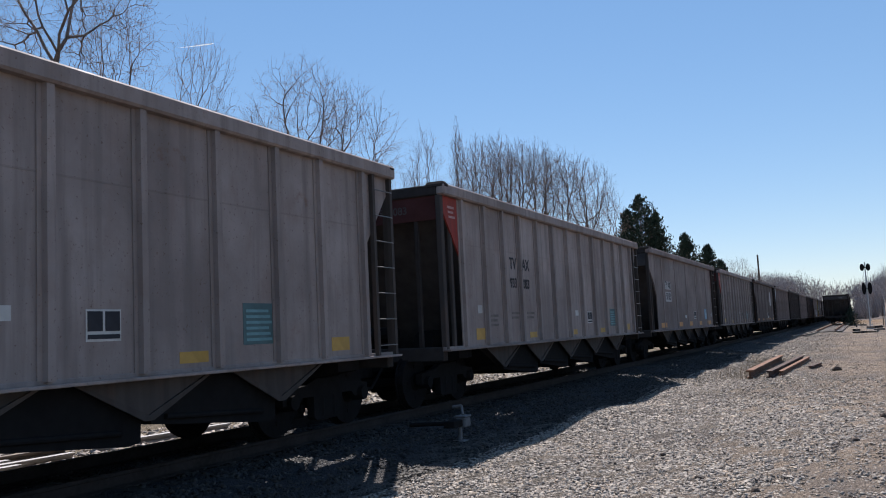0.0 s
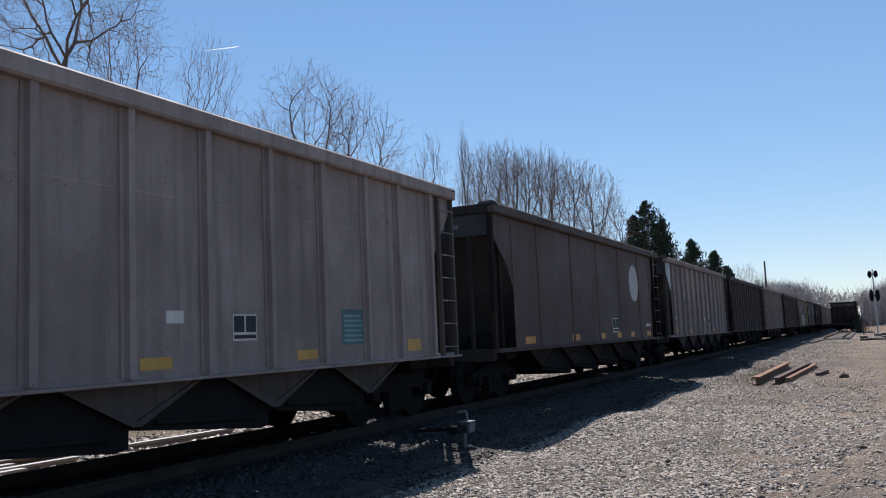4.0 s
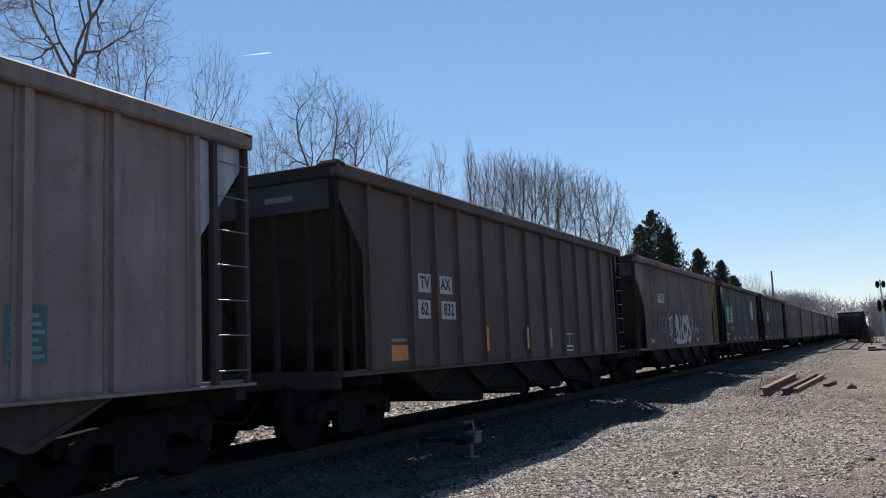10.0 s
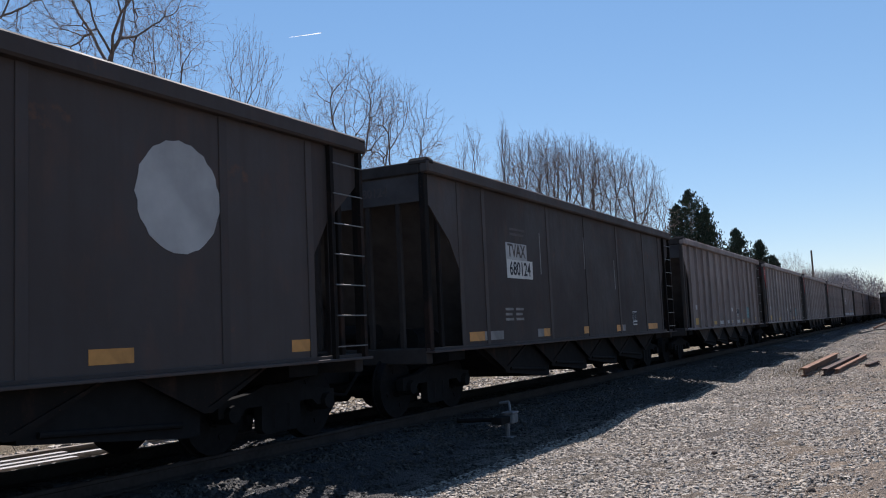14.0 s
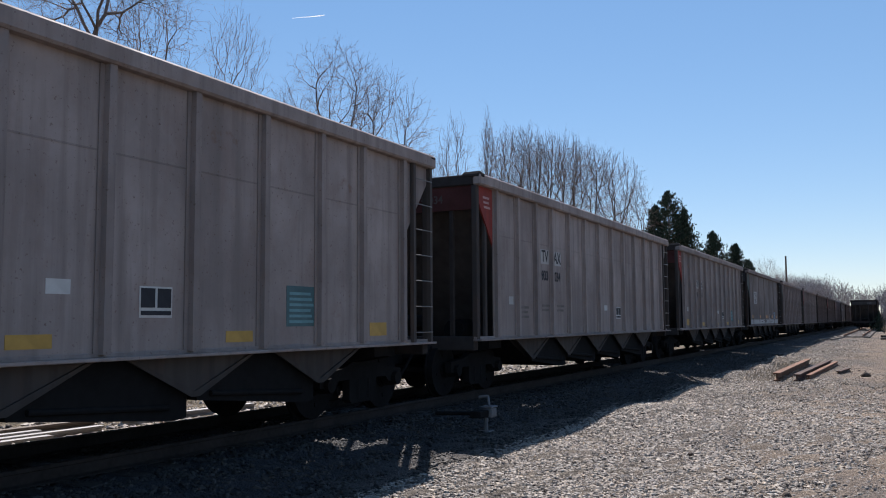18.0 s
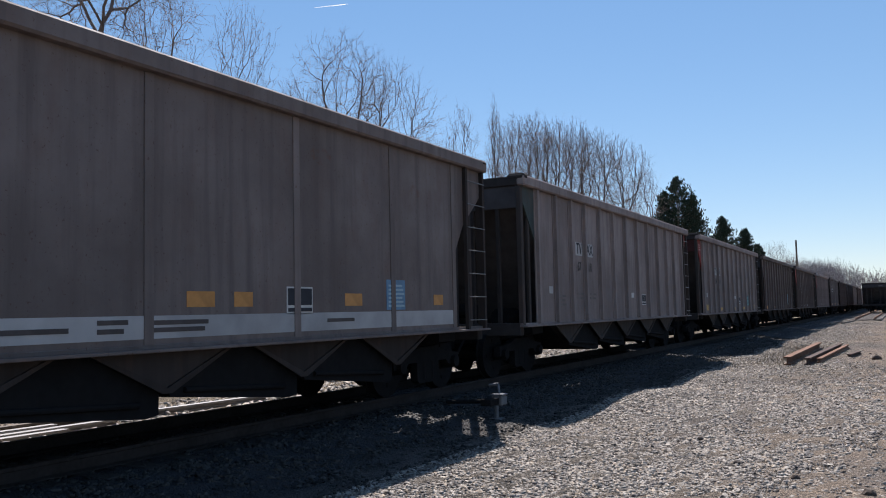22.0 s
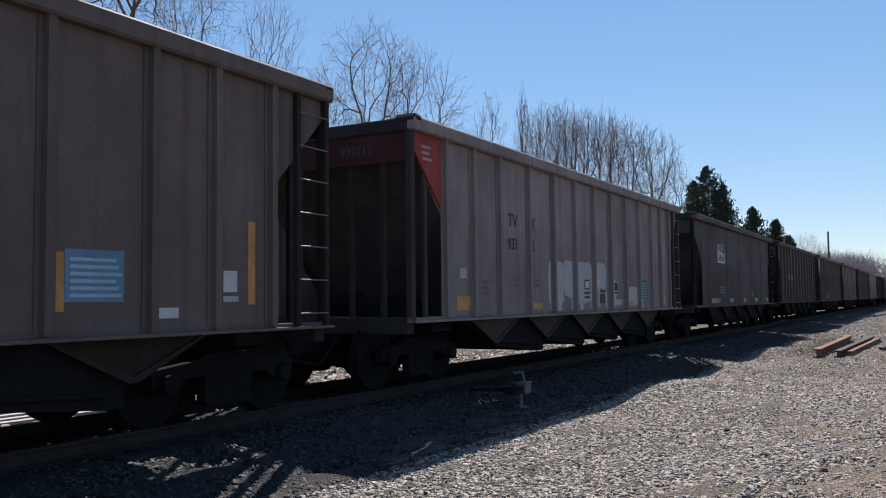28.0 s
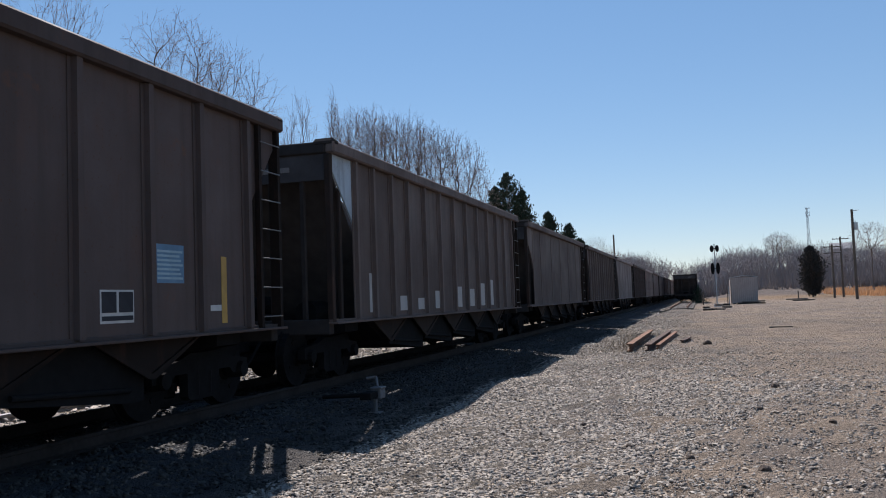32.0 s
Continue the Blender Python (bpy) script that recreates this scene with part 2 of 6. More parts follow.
# far woods and slope: distance haze is put into these paler, greyer colours
M_WOOD_FAR = plain("hazed_winter_wood", (0.30, 0.26, 0.25), 0.95, 0.0, 0.4, 0.3)
M_FLOOR_FAR = plain("hazed_slope", (0.27, 0.23, 0.215), 0.95, 0.0, 0.15, 0.3)
M_CEDAR_DULL = plain("winter_cedar_leaf", (0.06, 0.055, 0.05), 0.85, 0.0, 1.4, 0.3)
M_CEDAR = plain("dark_evergreen_leaf", (0.035, 0.05, 0.03), 0.8, 0.0, 1.4, 0.35)
M_BRUSH = plain("dry_brush", (0.30, 0.24, 0.17), 0.95, 0.0, 3, 0.3)
M_GRASS = plain("dry_tall_grass", (0.40, 0.215, 0.11), 0.95, 0.0, 0.8, 0.3)
# thin dry blades let part of the light through
_nt = M_GRASS.node_tree
_thin = _nt.nodes.new("ShaderNodeBsdfTranslucent")
_thin.inputs[0].default_value = (0.42, 0.22, 0.11, 1)
_both = _nt.nodes.new("ShaderNodeMixShader")
_both.inputs[0].default_value = 0.5
_nt.links.new(_nt.nodes["Principled BSDF"].outputs[0], _both.inputs[1])
_nt.links.new(_thin.outputs[0], _both.inputs[2])
_nt.links.new(_both.outputs[0], _nt.nodes["Material Output"].inputs[0])
M_RUSTDARK = plain("dull_dark_rust", (0.085, 0.05, 0.038), 0.9, 0.1, 16, 0.35, 0.4)
M_GALV = plain("galvanised_steel", (0.42, 0.43, 0.44), 0.45, 0.7, 12, 0.2)
M_RUNG = plain("worn_rung_steel", (0.16, 0.15, 0.145), 0.4, 0.3, 12, 0.3)
M_FIXTURE = plain("dull_grey_casting", (0.13, 0.13, 0.135), 0.7, 0.0, 12, 0.3)
M_POLE = plain("grey_pole_timber", (0.12, 0.095, 0.075), 0.9, 0.0, 6, 0.3)
M_SHED = plain("pale_shed_sheet", (0.40, 0.335, 0.30), 0.7, 0.0, 3, 0.14)
M_WHITE = plain("dull_white_paint", (0.53, 0.51, 0.48), 0.65, 0.0, 8, 0.14)
M_SILVERWASH = plain("pale_repaint", (0.40, 0.375, 0.355), 0.65, 0.0, 3, 0.12)
M_LETTER = plain("black_lettering", (0.025, 0.025, 0.03), 0.7, 0.0, 9, 0.3)
M_ORANGE = plain("orange_reflector", (0.48, 0.22, 0.06), 0.55, 0.0, 9, 0.25)
M_YELLOW = plain("yellow_reflector", (0.44, 0.26, 0.06), 0.55, 0.0, 9, 0.2)
M_TEAL = plain("teal_stencil", (0.07, 0.125, 0.13), 0.65, 0.0, 8, 0.2)
M_BLUE = plain("blue_panel", (0.12, 0.22, 0.32), 0.6, 0.0, 8, 0.2)
M_GREEN = plain("green_panel", (0.04, 0.32, 0.22), 0.65, 0.0, 4, 0.25)
M_FADED = plain("faded_lettering", (0.075, 0.06, 0.055), 0.75, 0.0, 9, 0.3)

# ---- mesh helpers ----
MESHES = {}


def box(bm, x0, x1, y0, y1, z0, z1, bevel=0.0):
    r = bmesh.ops.create_cube(bm, size=1.0, matrix=Matrix.Translation(((x0 + x1) / 2, (y0 + y1) / 2, (z0 + z1) / 2)) @ Matrix.Diagonal((x1 - x0, y1 - y0, z1 - z0, 1)))
    if bevel:
        es = list({e for v in r["verts"] for e in v.link_edges})
        bmesh.ops.bevel(bm, geom=es, offset=bevel, segments=1, affect="EDGES")


def prism(bm, pts, a, b, axis="x"):
    """A flat outline (given in the two other axes, in order) drawn out from a to b along one axis."""
    def at(p, v):
        return {"x": (v, p[0], p[1]), "y": (p[0], v, p[1]), "z": (p[0], p[1], v)}[axis]
    lo, hi = [bm.verts.new(at(p, a)) for p in pts], [bm.verts.new(at(p, b)) for p in pts]
    bm.faces.new(lo[::-1])
    bm.faces.new(hi)
    for i in range(len(pts)):
        j = (i + 1) % len(pts)
        bm.faces.new((lo[i], lo[j], hi[j], hi[i]))


def rod(bm, p0, p1, r0, r1=None, sides=8):
    p0, p1 = Vector(p0), Vector(p1)
    d = p1 - p0
    m = Matrix.Translation((p0 + p1) / 2) @ d.to_track_quat("Z", "Y").to_matrix().to_4x4()
    bmesh.ops.create_cone(bm, cap_ends=True, segments=sides, radius1=r0, radius2=r0 if r1 is None else r1, depth=d.length, matrix=m)


def mesh_of(key, mat, fill):
    """The mesh of that key in that material, built once."""
    k = (key, mat.name)
    if k not in MESHES:
        bm = bmesh.new()
        fill(bm)
        bmesh.ops.recalc_face_normals(bm, faces=bm.faces)
        me = bpy.data.meshes.new(str(key if isinstance(key, str) else key[0]))
        bm.to_mesh(me)
        bm.free()
        me.materials.append(mat)
        MESHES[k] = me
    return MESHES[k]


def part(name, mesh, parent, m=None, label=""):
    ob = new(name, mesh)
    ob.parent = parent
    if m is not None:
        ob.matrix_basis = m
    if label:
        ob["label"] = label
    return ob


def raw_mesh(name, verts, faces, mat, smooth=False):
    """A mesh from arrays of points and equal-sided faces."""
    me = bpy.data.meshes.new(name)
    n, k = faces.shape
    me.vertices.add(len(verts))
    me.vertices.foreach_set("co", verts.astype(np.float32).ravel())
    me.loops.add(n * k)
    me.loops.foreach_set("vertex_index", faces.astype(np.int32).ravel())
    me.polygons.add(n)
    me.polygons.foreach_set("loop_start", np.arange(0, n * k, k, dtype=np.int32))
    me.update(calc_edges=True)
    me.validate()
    if smooth:
        me.polygons.foreach_set("use_smooth", np.ones(n, dtype=bool))
    me.materials.append(mat)
    return me


def tubes(segs, sides=3):
    """Tapered tubes for an array of segments (x0 y0 z0 x1 y1 z1 r0 r1)."""
    s = np.asarray(segs, dtype=float)
    a, b, r0, r1 = s[:, 0:3], s[:, 3:6], s[:, 6], s[:, 7]
    d = b - a
    d /= np.linalg.norm(d, axis=1, keepdims=True) + 1e-9
    ref = np.where(np.abs(d[:, 2:3]) < 0.9, np.array([[0, 0, 1.0]]), np.array([[1.0, 0, 0]]))
    u = np.cross(d, ref)
    u /= np.linalg.norm(u, axis=1, keepdims=True) + 1e-9
    w = np.cross(d, u)
    ang = np.arange(sides) * 2 * np.pi / sides
    ring = u[:, None, :] * np.cos(ang)[None, :, None] + w[:, None, :] * np.sin(ang)[None, :, None]
    v = np.concatenate([a[:, None] + ring * r0[:, None, None], b[:, None] + ring * r1[:, None, None]], axis=1)
    base = np.arange(len(s))[:, None] * (2 * sides)
    fs = []
    for i in range(sides):
        j = (i + 1) % sides
        fs.append(np.concatenate([base + i, base + j, base + sides + j, base + sides + i], axis=1))
    f = np.stack(fs, axis=1).reshape(-1, 4)
    return v.reshape(-1, 3), f


# ---- plan ----
TRACK_X, RAIL_Z = -7.94, 0.36         # middle of the main track, and the height of its rail tops
BODY_Z = 0.56                         # height of the wagons' own zero, above which their bodies are drawn
SPEED, CAR_PITCH = 11.65, 16.18
HALF = 7.235                          # half the length of a wagon's body


def smoothstep(a, b, x):
    t = np.clip((x - a) / (b - a), 0, 1)
    return t * t * (3 - 2 * t)


def ground_height(x, y):
    """The yard is level; the main track lies on a low bed of ballast, the siding on a lower one; the land rises to the woods behind."""
    x, y = np.asarray(x, dtype=float), np.asarray(y, dtype=float)
    bed = 0.18 * smoothstep(-5.0, -6.55, x) * (1 - smoothstep(-9.35, -11.0, x))
    side = 0.10 * smoothstep(80, 86, y) * smoothstep(-5.8, -5.0, x) * (1 - smoothstep(-2.4, -1.4, x))
    roll = 0.035 * np.sin(0.55 * x + 0.31 * y) * np.sin(0.23 * y - 0.4 * x + 1.3) * smoothstep(-5.4, -3.8, x)
    shoulder = (0.05 * np.sin(1.05 * y + 0.7 * x + 0.6) + 0.03 * np.sin(0.47 * y - 1.1 * x + 2.2)) * smoothstep(-5.9, -4.9, x) * (1 - smoothstep(-4.2, -3.0, x)) * smoothstep(9.5, 12.5, y) * (1 - smoothstep(40, 60, y))
    rise = 5.5 * smoothstep(190, 345, y) * smoothstep(6, 18, np.abs(x + 5.5)) + 3.0 * smoothstep(170, 420, y) * smoothstep(10, 90, x) + 2.0 * smoothstep(-16, -70, x)
    return bed + side + roll + shoulder + rise


def ground():
    def axis(near0, near1, step, far):
        a = list(np.arange(near0, near1, step))
        v, s = near1, step
        while v < far:
            a.append(v)
            s *= 1.22
            v += s
        a.append(far)
        v, s, low = near0, step, []
        while v > -far:
            s *= 1.22
            v -= s
            low.append(max(v, -far))
        return np.array(low[::-1] + a)
    xs, ys = axis(-12.0, 6.0, 0.14, 3000.0), axis(-8.0, 46.0, 0.3, 3000.0)
    gx, gy = np.meshgrid(xs, ys)
    rng = np.random.default_rng(5)
    z = ground_height(gx, gy) + rng.normal(0, 0.014, gx.shape) * (np.abs(gx) < 14) * (gy < 60)
    v = np.stack([gx, gy, z], axis=2).reshape(-1, 3)
    nx, ny = len(xs), len(ys)
    i = (np.arange(ny - 1)[:, None] * nx + np.arange(nx - 1)[None, :]).ravel()
    f = np.stack([i, i + 1, i + 1 + nx, i + nx], axis=1)
    ob = new("ground", raw_mesh("ground", v, f, M_GROUND, True))
    return tagged(ob, "grey crushed stone and tan packed dirt of a rail yard", "ground", kind="structure")


ground()

# ---- track ----
def rail_profile():
    """Half of a rail's outline, foot at 0, head at 0.17."""
    half = [(0.07, 0.0), (0.07, 0.012), (0.012, 0.03), (0.009, 0.125), (0.036, 0.135), (0.036, 0.165), (0.028, 0.17)]
    return half + [(-x, z) for x, z in half[::-1]]


def rail(parent_name, x, y0, y1, z, mat, label):
    bm = bmesh.new()
    prism(bm, rail_profile(), y0, y1, "y")
    bmesh.ops.recalc_face_normals(bm, faces=bm.faces)
    me = bpy.data.meshes.new("rail")
    bm.to_mesh(me)
    bm.free()
    me.materials.append(mat)
    me.materials.append(M_TREAD)
    ob = new("rail", me)
    ob.location = (x, 0, z)
    return tagged(ob, label, "rail", group=parent_name, kind="structure")


for sx in (-0.7525, 0.7525):
    rail("main track rails", TRACK_X + sx, -420, 900, RAIL_Z - 0.17, M_RAIL, "dark rusty steel rail of the main track")


def tie_mesh(mat):
    return mesh_of("tie", mat, lambda bm: box(bm, -1.3, 1.3, -0.115, 0.115, -0.17, 0.0, 0.012))


def track_ties():
    rng = random.Random(4)
    bed = tagged(new("track_bed"), "dark creosoted sleepers bedded in ballast under the main track", "sleepers", kind="structure")
    bed.location = (TRACK_X, 0, RAIL_Z - 0.17)
    for i in range(150):
        part("sleeper", tie_mesh(M_TIE), bed, pose(rng.uniform(-0.03, 0.03), -8 + i * 0.53, rng.uniform(-0.012, 0.004), 0, 0, rng.uniform(-1, 1)))
    v0 = np.array([(x, y, z) for x in (-1.3, 1.3) for y in (-0.115, 0.115) for z in (-0.17, 0.0)])
    f0 = np.array([(0, 1, 3, 2), (4, 6, 7, 5), (0, 4, 5, 1), (2, 3, 7, 6), (1, 5, 7, 3), (0, 2, 6, 4)])
    ys = np.concatenate([-8 - 0.53 * np.arange(1, 300), -8 + 0.53 * np.arange(150, 1000)])
    v = (v0[None] + np.stack([0 * ys, ys, 0 * ys], axis=1)[:, None]).reshape(-1, 3)
    f = (f0[None] + (np.arange(len(ys)) * 8)[:, None, None]).reshape(-1, 4)
    ob = part("far_sleepers", raw_mesh("far_sleepers", v, f, M_TIE), bed)
    ob["kind"] = "stuff"


track_ties()


SIDING_X = -2.9


def siding():
    """A disused siding that starts in the yard and leads to a standing wagon."""
    x0 = SIDING_X
    for sx in (-0.75, 0.75):
        rail("siding rails", x0 + sx, 84, 330, 0.16, M_RUST, "rust-brown rail of the disused siding")
    bed = tagged(new("siding_bed"), "weathered grey sleepers of the disused siding", "sleepers", kind="structure")
    bed.location = (x0, 0, 0.16)
    for i in range(120):
        part("sleeper", tie_mesh(M_TIE_OLD), bed, pose(0, 84.3 + i * 0.6, 0.0))


siding()


# ---- wagons ----
BLACK_END = "black"
M_PINKPRINT = plain("pinkish_print", (0.42, 0.25, 0.23), 0.7, 0.0, 8, 0.2)
M_STRIPE = plain("dirty_white_stripe", (0.36, 0.345, 0.335), 0.75, 0.0, 2.2, 0.3)
M_FADEDORANGE = plain("faded_orange_reflector", (0.2, 0.085, 0.05), 0.7, 0.0, 5, 0.45)
M_DIM = plain("dim_pale_paint", (0.2, 0.185, 0.175), 0.8, 0.0, 5, 0.35)
M_TEALPRINT = plain("teal_print", (0.14, 0.27, 0.28), 0.65, 0.0, 8, 0.2)
M_FAINT = plain("faint_print", (0.15, 0.125, 0.113), 0.8, 0.0, 6, 0.3)
M_PANELPRINT = plain("panel_print", (0.3, 0.42, 0.48), 0.65, 0.0, 8, 0.2)
COLS = {
    "tan": paint("grey_tan_paint", (0.328, 0.270, 0.247)),
    "tan2": paint("warm_grey_paint", (0.275, 0.220, 0.200)),
    "pale": paint("pale_grey_paint", (0.345, 0.30, 0.28)),
    "brown": paint("dull_brown_paint", (0.16, 0.122, 0.108)),
    "umber": paint("dull_umber_paint", (0.205, 0.165, 0.15)),
    "dark": paint("dark_brown_paint", (0.105, 0.079, 0.072)),
    "black": paint("sooty_black_paint", (0.067, 0.056, 0.054), rust=0.12),
    "red": paint("faded_red_paint", (0.30, 0.052, 0.042)),
    "sky": paint("pale_blue_paint", (0.425, 0.493, 0.544)),
    "green": paint("dull_green_paint", (0.055, 0.07, 0.064)),
    "gold": paint("mustard_paint", (0.36, 0.259, 0.101)),
    "pink": paint("dull_pink_paint", (0.35, 0.28, 0.259)),
    "maroon": paint("maroon_paint", (0.085, 0.026, 0.023)),
}
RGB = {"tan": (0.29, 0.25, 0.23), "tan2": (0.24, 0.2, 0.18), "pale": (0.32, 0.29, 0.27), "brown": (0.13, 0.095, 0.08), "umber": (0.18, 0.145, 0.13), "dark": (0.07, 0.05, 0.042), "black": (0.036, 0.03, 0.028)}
RIBS_A = [-6.41, -5.38, -4.42, -3.49, -2.39, -1.28, -0.17, 0.94, 2.05, 3.17, 4.27, 5.24, 6.33]
RIBS_A2 = [-6.25, -5.35, -4.4, -3.2, -2.05, -0.92, 0.2, 1.3, 2.38, 3.43, 4.53, 5.35, 6.2]
RIBS_B2 = [-6.1, -5.05, -2.6, -0.3, 2.0, 4.2, 6.1]
RIBS_B = [-6.1, -4.62, -2.25, 0.0, 2.25, 4.62, 6.1]
# end plates and slope sheets, set darker than the body paint
M_END_RED = plain("dark_red_sheet", (0.062, 0.024, 0.022), 0.9, 0.0, 4, 0.4, gloss=0.1)
M_END_DARK = plain("dark_end_sheet", (0.06, 0.055, 0.055), 0.9, 0.0, 4, 0.4, gloss=0.1)
TOP, SILL = 3.67, 0.77                # above the rail
BAYS = [-4.4, -2.2, 0.0, 2.2, 4.4]

TEXTS = {}


def letters(txt, size, mat):
    """The outlines of a word in the built-in font, laid flat on the side of a wagon, its middle at the origin."""
    k = (txt, size, mat.name)
    if k not in TEXTS:
        cu = bpy.data.curves.new("lettering", "FONT")
        cu.body, cu.size, cu.align_x, cu.align_y = txt, size, "CENTER", "CENTER"
        cu.resolution_u, cu.offset, cu.extrude = 3, 0.006 * size / 0.34, 0.001
        ob = bpy.data.objects.new("lettering", cu)
        me = bpy.data.meshes.new_from_object(ob)
        bpy.data.objects.remove(ob)
        me.materials.clear()
        me.materials.append(mat)
        TEXTS[k] = me
    return TEXTS[k]


def on_side(x, y, z, sx=1.0, sz=1.0):
    """Text space to the near side of a wagon: words run along +y, stand up along z and face +x."""
    return Matrix.Translation((x, y, z)) @ Matrix(((0, 0, 1, 0), (1, 0, 0, 0), (0, 1, 0, 0), (0, 0, 0, 1))) @ Matrix.Diagonal((sx, sz, 1, 1))


def plate(car, name, mat, y0, y1, z0, z1, label="", x=None, thick=0.004):
    """A painted patch or label on the near side sheet."""
    x = car["face"] if x is None else x
    me = mesh_of(("patch", round(y1 - y0, 3), round(z1 - z0, 3), thick), mat, lambda bm: box(bm, 0, thick, -(y1 - y0) / 2, (y1 - y0) / 2, -(z1 - z0) / 2, (z1 - z0) / 2))
    return part(name, me, car, pose(x + 0.001, (y0 + y1) / 2, (z0 + z1) / 2), label)


def ragged_patch(car, mat, y0, y1, z0, z1, seed):
    """Rolled-on repaint: a patch with an uneven, rounded edge."""
    rng = random.Random(seed)
    w, h = (y1 - y0) / 2, (z1 - z0) / 2
    j = min(0.03, 0.3 * w, 0.3 * h)
    pts = []
    n = 36
    for i in range(n):
        a = math.tau * i / n
        c, d = math.cos(a), math.sin(a)
        k = 1 / (abs(c) ** 7 + abs(d) ** 7) ** (1 / 7)
        pts.append((w * k * c + rng.uniform(-j, j) * 0.6, h * k * d + rng.uniform(-j, j) * (1.2 if d < 0 else 0.5)))
    me = mesh_of(("repaint", seed), mat, lambda bm: prism(bm, pts, 0, 0.003))
    return part("repaint_patch", me, car, pose(car["face"] + 0.001, (y0 + y1) / 2, (z0 + z1) / 2), "pale rolled-on repaint")


def word(car, txt, y, z, size=0.34, mat=None, label="", x=None):
    x = car["face"] if x is None else x
    return part("lettering", letters(txt, size, mat or M_LETTER), car, on_side(x + 0.0085, y, z, 0.92, 1.0), label)


def stencil(car, y, z, w=0.42, h=0.30):
    """The black consolidated stencil with its white frame."""
    plate(car, "stencil_plate", M_WHITE, y - w / 2, y + w / 2, z - h / 2, z + h / 2)
    x = car["face"] + 0.005
    for a, b, c, d in ((-0.46, -0.04, -0.18, 0.44), (0.04, 0.46, -0.18, 0.44), (-0.46, 0.46, -0.42, -0.28)):
        plate(car, "stencil_field", M_LETTER, y + a * w, y + b * w, z + c * h, z + d * h, x=x)


def lines_panel(car, mat, y0, y1, z0, z1, n=6):
    """A panel of small writing that cannot be read: bars."""
    h = (z1 - z0) / n
    if mat in (M_BLUE, M_TEAL):
        plate(car, "label_panel", mat, y0 - 0.03, y1 + 0.03, z0 - 0.04, z1 + 0.04)
        for i in range(n):
            plate(car, "text_bar", M_PANELPRINT if mat == M_BLUE else M_TEALPRINT, y0 + 0.02, y1 - 0.03 * (i % 3), z0 + i * h, z0 + i * h + h * 0.5, x=car["face"] + 0.0045)
        return
    for i in range(n):
        plate(car, "text_bar", mat, y0 + 0.02, y1 - 0.03 * (i % 3), z0 + i * h, z0 + i * h + h * 0.55)


def small_print(car, y, z, rows=2, w=0.45, mat=None):
    for i in range(rows):
        plate(car, "text_bar", mat or M_FAINT, y - w / 2, y + w / 2 - 0.06 * (i % 2), z - 0.09 * i, z - 0.09 * i + 0.045)


def wheelset_mesh():
    def fill(bm):
        for s in (-1, 1):
            rod(bm, (s * 0.69, 0, 0), (s * 0.80, 0, 0), 0.457, 0.457, 20)
            rod(bm, (s * 0.66, 0, 0), (s * 0.69, 0, 0), 0.485, 0.485, 20)
            rod(bm, (s * 0.80, 0, 0), (s * 0.84, 0, 0), 0.15, 0.13, 10)
            for q in range(4):
                a = q * math.pi / 2
                box(bm, s * 0.802 - 0.012, s * 0.802 + 0.012, 0.27 * math.cos(a) - 0.03, 0.27 * math.cos(a) + 0.03, 0.27 * math.sin(a) - 0.03, 0.27 * math.sin(a) + 0.03)
        rod(bm, (-1.0, 0, 0), (1.0, 0, 0), 0.08, 0.08, 8)
    return mesh_of("wheelset", M_WHEEL, fill)


def side_frame_mesh():
    def fill(bm):
        prism(bm, [(-1.08, 0.42), (-1.08, 0.60), (-0.55, 0.66), (-0.3, 0.74), (0.3, 0.74), (0.55, 0.66), (1.08, 0.60), (1.08, 0.42), (0.72, 0.42), (0.62, 0.50), (0.36, 0.50),
                   (0.36, 0.22), (0.3, 0.17), (-0.3, 0.17), (-0.36, 0.22), (-0.36, 0.50), (-0.62, 0.50), (-0.72, 0.42)], -0.06, 0.06)
        for s in (-1, 1):
            rod(bm, (-0.09, s * 0.89, 0.457), (0.13, s * 0.89, 0.457), 0.12, 0.10, 10)
        for s in (-0.14, 0.14):
            rod(bm, (0.0, s, 0.22), (0.0, s, 0.50), 0.075, 0.075, 8)
    return mesh_of("side_frame", M_BLACK, fill)


WHEELSETS = []


def truck(car, y):
    tr = new("truck")
    tr.parent = car
    tr.location = (0, y, RAIL_Z - BODY_Z)
    tr["label"] = "grimy black two-axle truck"
    for s in (-1, 1):
        part("side_frame", side_frame_mesh(), tr, pose(s * 0.98, 0, 0, 0, 0, 0 if s > 0 else 180))
    part("bolster", mesh_of("bolster", M_BLACK, lambda bm: box(bm, -1.0, 1.0, -0.2, 0.2, 0.38, 0.66, 0.03)), tr)
    for s in (-1, 1):
        part("brake_beam", mesh_of("brake_beam", M_BLACK, lambda bm: [box(bm, -0.85, 0.85, -0.05, 0.05, 0.28, 0.4, 0.01), box(bm, 0.55, 0.78, -0.1, 0.12, 0.2, 0.56, 0.02), box(bm, -0.78, -0.55, -0.1, 0.12, 0.2, 0.56, 0.02)]), tr, pose(0, s * 0.34, 0))
    part("body_bolster", mesh_of("body_bolster", M_BLACK, lambda bm: prism(bm, [(-1.4, 0.97), (1.4, 0.97), (1.4, 0.82), (0.5, 0.66), (-0.5, 0.66), (-1.4, 0.82)], -0.28, 0.28, "y")), tr)
    for s in (-1, 1):
        WHEELSETS.append(part("wheelset", wheelset_mesh(), tr, pose(0, s * 0.89, 0.457)))


